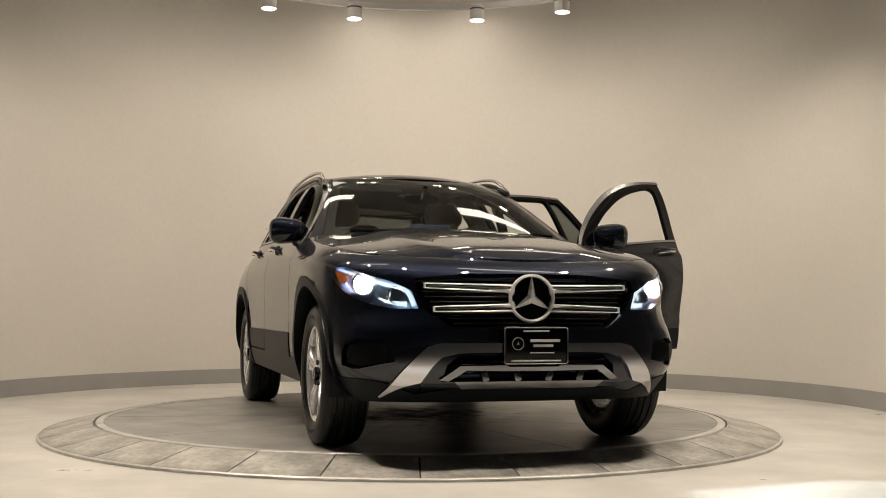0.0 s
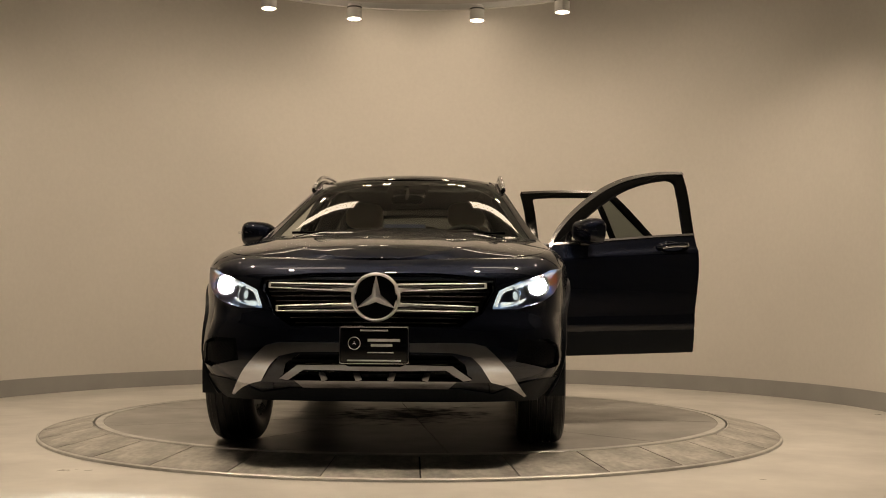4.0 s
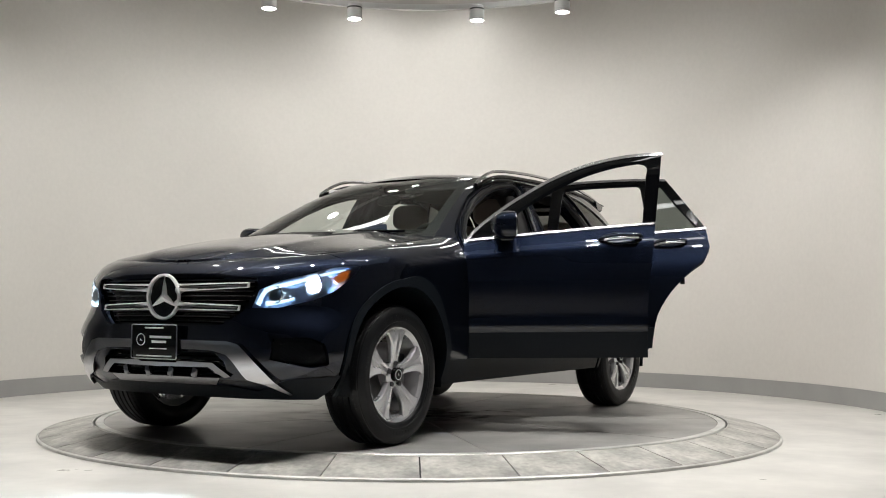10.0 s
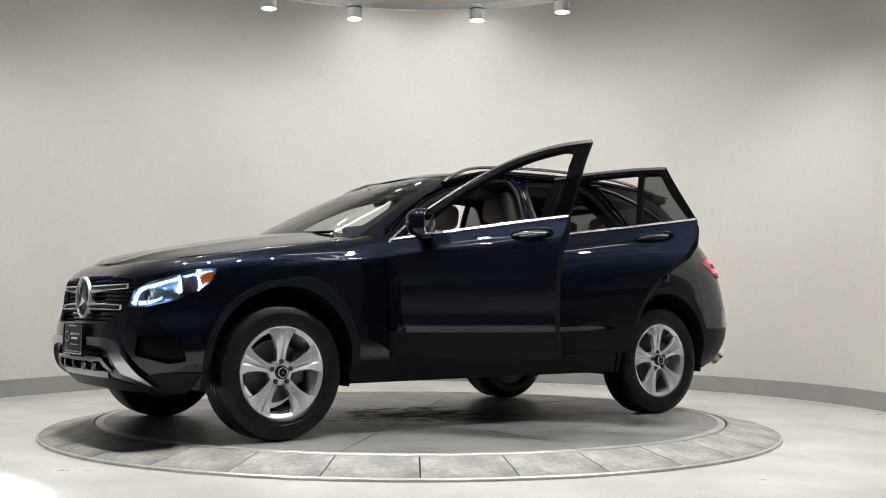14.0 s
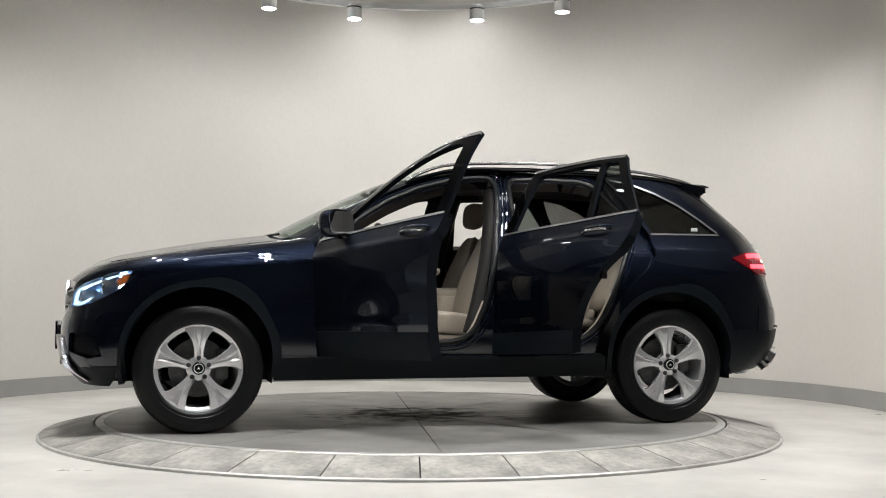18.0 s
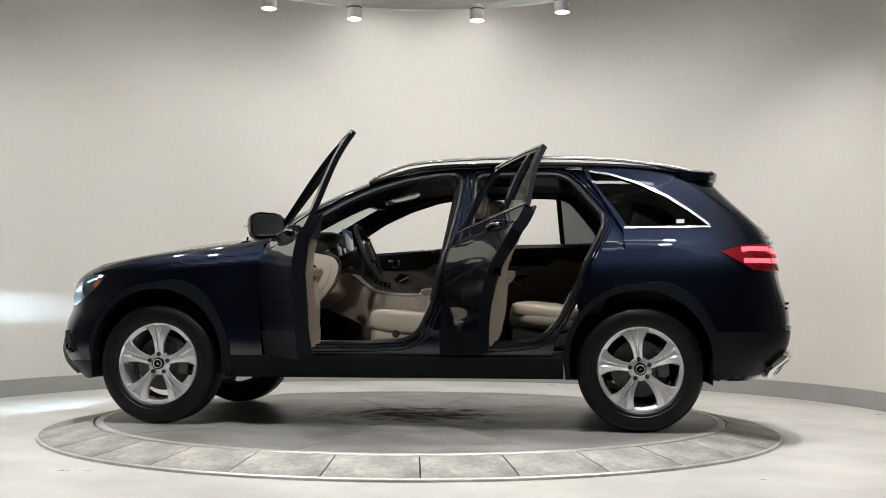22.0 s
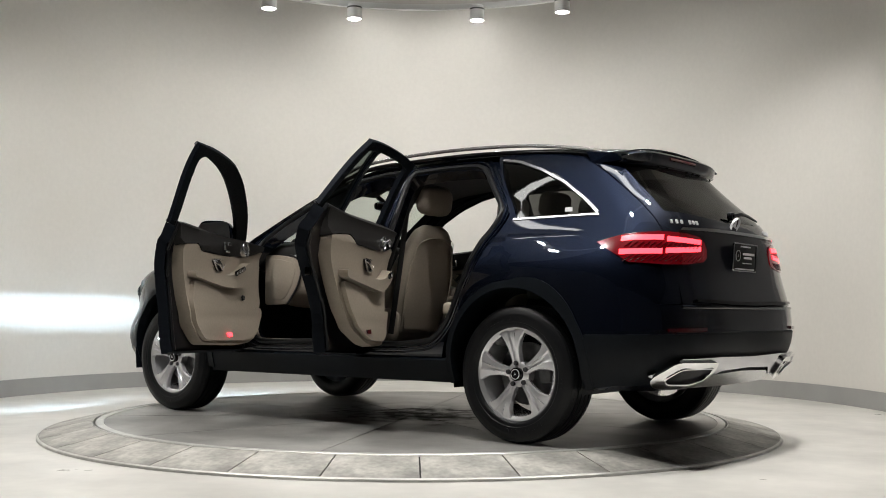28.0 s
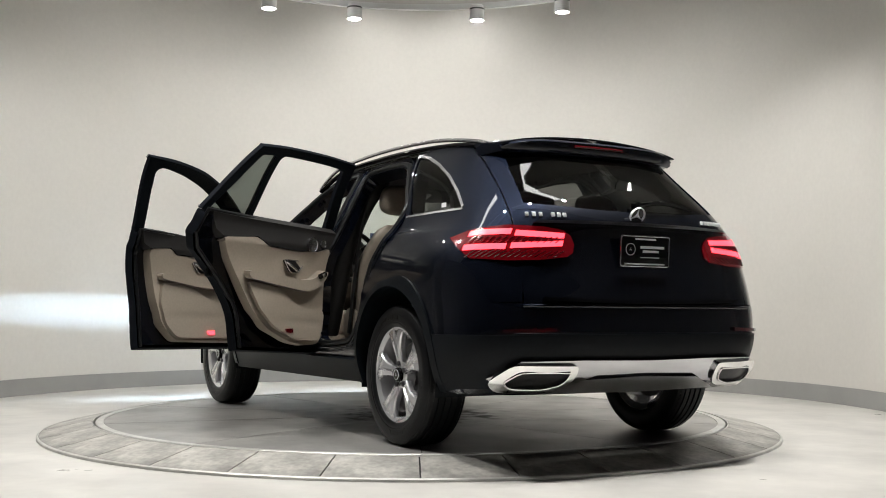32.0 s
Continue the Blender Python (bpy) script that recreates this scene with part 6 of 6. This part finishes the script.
def front_seat(y, out, back=0.0):
    seat = part("front_seat", pillow(0.46, 0.40, 0.15, (-0.03, y, 0.60), pose(0, 0, 0, 0, -5, 0)), M_LEATHER, car, "beige leather front seat")
    for s in (1, -1):
        part("cushion_bolster", pillow(0.455, 0.11, 0.15, (-0.032, y + s * 0.20, 0.615), pose(0, 0, 0, 0, -5, 0)), M_LEATHER, seat)
    part("seat_base", box(0.44, 0.485, 0.15, (-0.028, y, 0.532), 0.05, 4), M_BEIGE, seat, "beige seat base")
    part("seat_rail", box(0.5, 0.40, 0.06, (-0.03, y, 0.455), 0.01), M_DARKTRIM, seat, "dark seat rail")
    part("seat_knob", moved(lathe([(0.0, 0.012), (0.02, 0.012), (0.024, 0.0)], 20), Matrix.Translation((0.027, y + out * 0.243, 0.55)) @ pose(0, 0, 0, 0, 0, 0 if out > 0 else 180)), M_DARKTRIM, seat, "dark round seat knob")
    mid = smooth_curve((0.56, -0.255), (0.8, -0.315), (1.0, -0.368), (1.13, -0.412), (1.235, -0.435))
    wide = smooth_curve((0.56, 0.44), (0.70, 0.50), (0.88, 0.525), (1.0, 0.475), (1.08, 0.41), (1.16, 0.325), (1.20, 0.25), (1.218, 0.17))
    thick = smooth_curve((0.56, 0.15), (0.7, 0.17), (0.95, 0.15), (1.09, 0.12), (1.18, 0.085), (1.218, 0.03))
    part("backrest", back_shape(y, rows_of(mid, wide, thick, z0=0.56, z1=1.218), 0.028), M_LEATHER, seat, "beige leather backrest")
    rear = lambda z: mid(z) - thick(z) / 2 - 0.002
    seam = [Vector((rear(z), y + sgn * wide(z) * 0.40, z)) for sgn, z in [(1, 0.60), (1, 0.75), (1, 0.9), (1, 1.02), (1, 1.09), (0.6, 1.125), (0, 1.135), (-0.6, 1.125), (-1, 1.09), (-1, 1.02), (-1, 0.9), (-1, 0.75), (-1, 0.60)]]
    part("back_piping", tube(spline(seam, 4), 0.005, 6), M_BEIGE, seat, "raised seam round the seat back")
    low = smooth_curve((0.57, 0.30), (0.70, 0.39), (0.80, 0.40), (0.83, 0.38))
    part("back_pocket", back_shape(y, [(z, rear(z) + 0.004, low(z), 0.022) for z in [0.58 + 0.03 * i for i in range(9)]]), M_LEATHER, seat, "seat back pocket")
    part("recliner_cover", pillow(0.17, 0.05, 0.20, (-0.30, y + out * 0.255, 0.60), pose(0, 0, 0, 0, -14, 0), 0.7, 0.6), M_BEIGE, seat, "rounded beige side cover")
    part("headrest", pillow(0.12, 0.27, 0.185, (-0.45, y, 1.37), pose(0, 0, 0, 0, -6, 0), 0.65, 0.6), M_LEATHER, seat, "beige leather headrest")
    for s in (1, -1):
        part("headrest_post", tube([Vector((-0.447, y + s * 0.068, z)) for z in (1.18, 1.32)], 0.007, 8), M_CHROME, seat, "chrome headrest post")
    for ob in (seat, *seat.children):
        ob.data.transform(Matrix.Translation((-back, 0, 0)))


front_seat(0.37, 1)
front_seat(-0.37, -1, 0.08)
bench = part("rear_seat", pillow(0.47, 1.28, 0.21, (-0.885, 0, 0.645), pose(0, 0, 0, 0, -6, 0), 0.62, 0.62), M_LEATHER, car, "beige leather rear bench")
part("bench_base", box(0.44, 1.2, 0.14, (-0.90, 0, 0.52), 0.04, 3), M_CARPET, bench, "dark bench base")
for y, w in ((0.42, 0.44), (0, 0.36), (-0.42, 0.44)):
    part("cushion_pad", pillow(0.41, w, 0.10, (-0.88, y, 0.685), pose(0, 0, 0, 0, -6, 0)), M_LEATHER, bench)
    part("rear_backrest", pillow(0.15, w, 0.58, (-1.25, y, 0.95), pose(0, 0, 0, 0, -20, 0), 0.5, 0.4), M_LEATHER, bench, "beige leather rear backrest")
    part("rear_headrest", pillow(0.10, 0.24, 0.15, (-1.37, y, 1.29), pose(0, 0, 0, 0, -10, 0), 0.6, 0.55), M_LEATHER, bench, "beige rear headrest")
    for s in (1, -1):
        part("rear_post", tube([Vector((-1.36, y + s * 0.045, z)) for z in (1.19, 1.24)], 0.006, 8), M_CHROME, bench)
part("carpet", box(1.9, 1.44, 0.03, (-0.1, 0, 0.435), 0.01), M_CARPET, car, "black carpet")
part("load_floor", box(0.85, 1.05, 0.05, (-1.72, 0, 0.78), 0.01), M_CARPET, car, "black load floor")


def lining(u, v):
    x = 0.22 - 2.0 * u
    return Vector((x, 0.56 * v, ROOF_Z(x) + 0.045 * (1 - v * v) - 0.045))


sheet("headliner", [(0, -1), (1, -1), (1, 1), (0, 1)], lambda u, v: lining(u, v), M_HEADLINER, car, step=(0.1, 0.2), lip=0, label="dark cloth headliner")
part("overhead_console", pillow(0.20, 0.22, 0.05, (0.075, 0, 1.468), pose(0, 0, 0, 0, 14, 0)), M_SATIN, car, "grey overhead console with lamps")
for y in (0.33, -0.33):
    part("sun_visor", box(0.17, 0.40, 0.018, (0.19, y, 1.49), 0.007, m=pose(0, 0, 0, 0, 22, 0)), M_HEADLINER, car, "dark sun visor")
mir = part("rear_view_mirror", pillow(0.04, 0.22, 0.062, (0.265, 0.0, 1.405), pose(0, 0, 0, 0, 0, -16), 0.6, 0.5), M_GLOSSBLACK, car, "black rear-view mirror")
part("rear_view_glass", slab(rounded([(-0.1, -0.024), (0.1, -0.024), (0.1, 0.024), (-0.1, 0.024)], 0.015), -0.002, 0.002, 0, Matrix.Translation((0.245, 0.006, 1.405)) @ pose(0, 0, 0, 0, 0, 74)), M_MIRROR, mir)
part("mirror_stem", tube([Vector((0.28, 0, 1.42)), Vector((0.36, 0, 1.475))], 0.018, 8), M_GLOSSBLACK, mir)

# dashboard
dash = part("dashboard", pillow(0.52, 1.42, 0.22, (0.70, 0, 1.04), pose(0, 0, 0, 0, 4, 0), 0.5, 0.5), M_DARKTRIM, car, "dark soft dashboard over beige lower panel")
part("instrument_hood", pillow(0.26, 0.40, 0.13, (0.55, 0.37, 1.12), pose(0, 0, 0, 0, 4, 0), 0.5, 0.5), M_DARKTRIM, dash, "instrument hood")
for y in (0.44, 0.30):
    part("dial", moved(lathe([(0.0, 0.006), (0.05, 0.004), (0.056, 0.012), (0.062, 0.0)], 28), Matrix.Translation((0.43, y, 1.09)) @ FACE_REAR @ pose(0, 0, 0, 12)), M_SATIN, dash, "round dial with silver ring")
    part("dial_face", moved(lathe([(0.0, 0.009), (0.048, 0.008)], 24), Matrix.Translation((0.43, y, 1.09)) @ FACE_REAR @ pose(0, 0, 0, 12)), M_SCREEN, dash, "dim lit dial face")
part("lower_panel", pillow(0.30, 1.38, 0.28, (0.60, 0, 0.86), pose(0, 0, 0, 0, 22, 0), 0.5, 0.5), M_BEIGE, dash, "beige lower dashboard")
part("wood_band", box(0.03, 1.2, 0.07, (0.475, -0.05, 0.955), 0.012), M_WOOD, dash, "dark wood band")
for s in (1, -1):
    part("end_cap", slab(rounded([(0.70, 1.05), (0.545, 1.045), (0.40, 1.018), (0.362, 0.957), (0.398, 0.843), (0.492, 0.729), (0.70, 0.72)], 0.03), s * 0.71 - 0.02, s * 0.71 + 0.02, 0.008), M_BEIGE, dash, "beige dashboard end")
    part("cap_strip", tube(spline([(0.46, s * 0.728, 1.045), (0.385, s * 0.728, 1.015), (0.355, s * 0.728, 0.957), (0.39, s * 0.728, 0.843), (0.485, s * 0.728, 0.725)], 5), 0.007, 8), M_DARKTRIM, dash, "dark edge of the dashboard end")
    part("cap_panel", slab(rounded([(0.66, 1.025), (0.55, 1.02), (0.43, 0.995), (0.405, 0.955), (0.44, 0.85), (0.51, 0.76), (0.66, 0.755)], 0.03), s * 0.731 - 0.004, s * 0.731 + 0.004, 0.003), M_BEIGE, dash, "beige cover panel")
for y in (0.66, 0.10, 0.0, -0.10, -0.66):
    vent = lathe([(0.0, 0.0), (0.03, 0.002), (0.036, 0.012), (0.042, 0.012), (0.045, 0.0)], 24)
    part("air_vent", moved(vent, Matrix.Translation((0.455, y, 1.02)) @ FACE_REAR), M_SATIN, dash, "silver ringed round air vent")
part("display", box(0.015, 0.26, 0.15, (0.46, 0.0, 1.16), 0.006, m=pose(0, 0, 0, 0, 8, 0)), M_SCREEN, dash, "upright display, dim lit")
con = part("centre_console", slab(rounded([(0.70, 0.98), (0.42, 0.935), (0.33, 0.86), (0.25, 0.812), (0.1, 0.79), (-0.38, 0.79), (-0.38, 0.46), (0.1, 0.50), (0.42, 0.633), (0.68, 0.74)], 0.03), -0.145, 0.145, 0.012), M_BEIGE, car, "beige centre console")
part("console_top", tube(spline([(0.44, 0, 0.925), (0.33, 0, 0.858), (0.24, 0, 0.812), (0.1, 0, 0.795), (-0.06, 0, 0.795)], 5), 0.12, 16, 0.10), M_WOOD, con, "dark wood console top")
for s in (1, -1):
    part("console_rim", tube(spline([(0.42, s * 0.142, 0.935), (0.33, s * 0.147, 0.862), (0.25, s * 0.148, 0.815), (0.1, s * 0.147, 0.797), (-0.06, s * 0.145, 0.797)], 5), 0.004, 8), M_SATIN, con, "bright console edge")
part("arm_lid", pillow(0.36, 0.23, 0.09, (-0.22, 0, 0.80), None, 0.5, 0.5), M_LEATHER, con, "beige padded arm lid")
# steering wheel
sw = Matrix.Translation((0.25, 0.37, 1.058)) @ pose(0, 0, 0, 0, -66, 0)
loop = [Vector((0.187 * math.cos(2 * math.pi * i / 40), 0.187 * math.sin(2 * math.pi * i / 40), 0)) for i in range(41)]
steer = part("steering_wheel", moved(tube(loop, 0.0165, 10), sw), M_DARKTRIM, car, "black leather steering wheel")
part("wheel_boss", moved(pillow(0.13, 0.15, 0.05, (0, 0, 0.0), None, 0.6, 0.5), sw), M_DARKTRIM, steer, "black wheel boss")
for a in (90, 210, 330):
    c, s = math.cos(radians(a + 90)), math.sin(radians(a + 90))
    part("wheel_spoke", moved(tube([Vector((0.05 * c, 0.05 * s, 0)), Vector((0.18 * c, 0.18 * s, 0))], 0.018, 8, 0.6), sw), M_SATIN if a != 90 else M_DARKTRIM, steer)
part("steering_column", tube([Vector((0.27, 0.37, 1.06)), Vector((0.50, 0.37, 0.97))], 0.045, 12), M_DARKTRIM, steer, "dark steering column")
for s in (1, -1):
    part("stalk", tube([Vector((0.30, 0.37, 1.05)), Vector((0.29, 0.37 + s * 0.15, 1.075))], 0.009, 8), M_GLOSSBLACK, steer, "black control stalk")
# inner pillar trims and belts
for side in (1, -1):
    # beige trim in the dark material: its shade is put into the colour
    part("pillar_trim", tube(spline([(-0.20, side * 0.74, 0.55), (-0.258, side * 0.725, 0.75), (-0.325, side * 0.69, 1.05), (-0.372, side * 0.60, 1.32), (-0.40, side * 0.48, 1.51)], 5), 0.066, 12, 1.0, up=(1, 0, 0)), M_DARKTRIM, car, "inner pillar trim, beige painted dark for its shade")
    part("seat_belt", tube(spline([(-0.43, side * 0.60, 1.36), (-0.42, side * 0.65, 1.0), (-0.37, side * 0.68, 0.55)], 6), 0.022, 8, 0.12, up=(0, 1, 0)), M_DARKTRIM, car, "dark seat belt")
    part("grab_handle", tube(spline([(-0.62, side * 0.53, 1.53), (-0.66, side * 0.51, 1.50), (-0.78, side * 0.51, 1.50), (-0.82, side * 0.53, 1.53)], 4), 0.01, 8), M_HEADLINER, car, "dark grab handle")
    part("side_lining", box(0.55, 0.04, 0.36, (-1.62, side * 0.66, 0.94), 0.02), M_HEADLINER, car, "dark load bay side lining")


# ---- what turns ----
def motions():
    rows = []
    for t, a in TURN:
        c, s = math.cos(radians(a)), math.sin(radians(a))
        rows.append((t, pose(c * CAR_X - s * CAR_Y, s * CAR_X + c * CAR_Y, 0, 0, 0, a)))
    walk(car, rows)
    walk(turntable, [(t, pose(0, 0, 0, 0, 0, a)) for t, a in TURN])


motions()
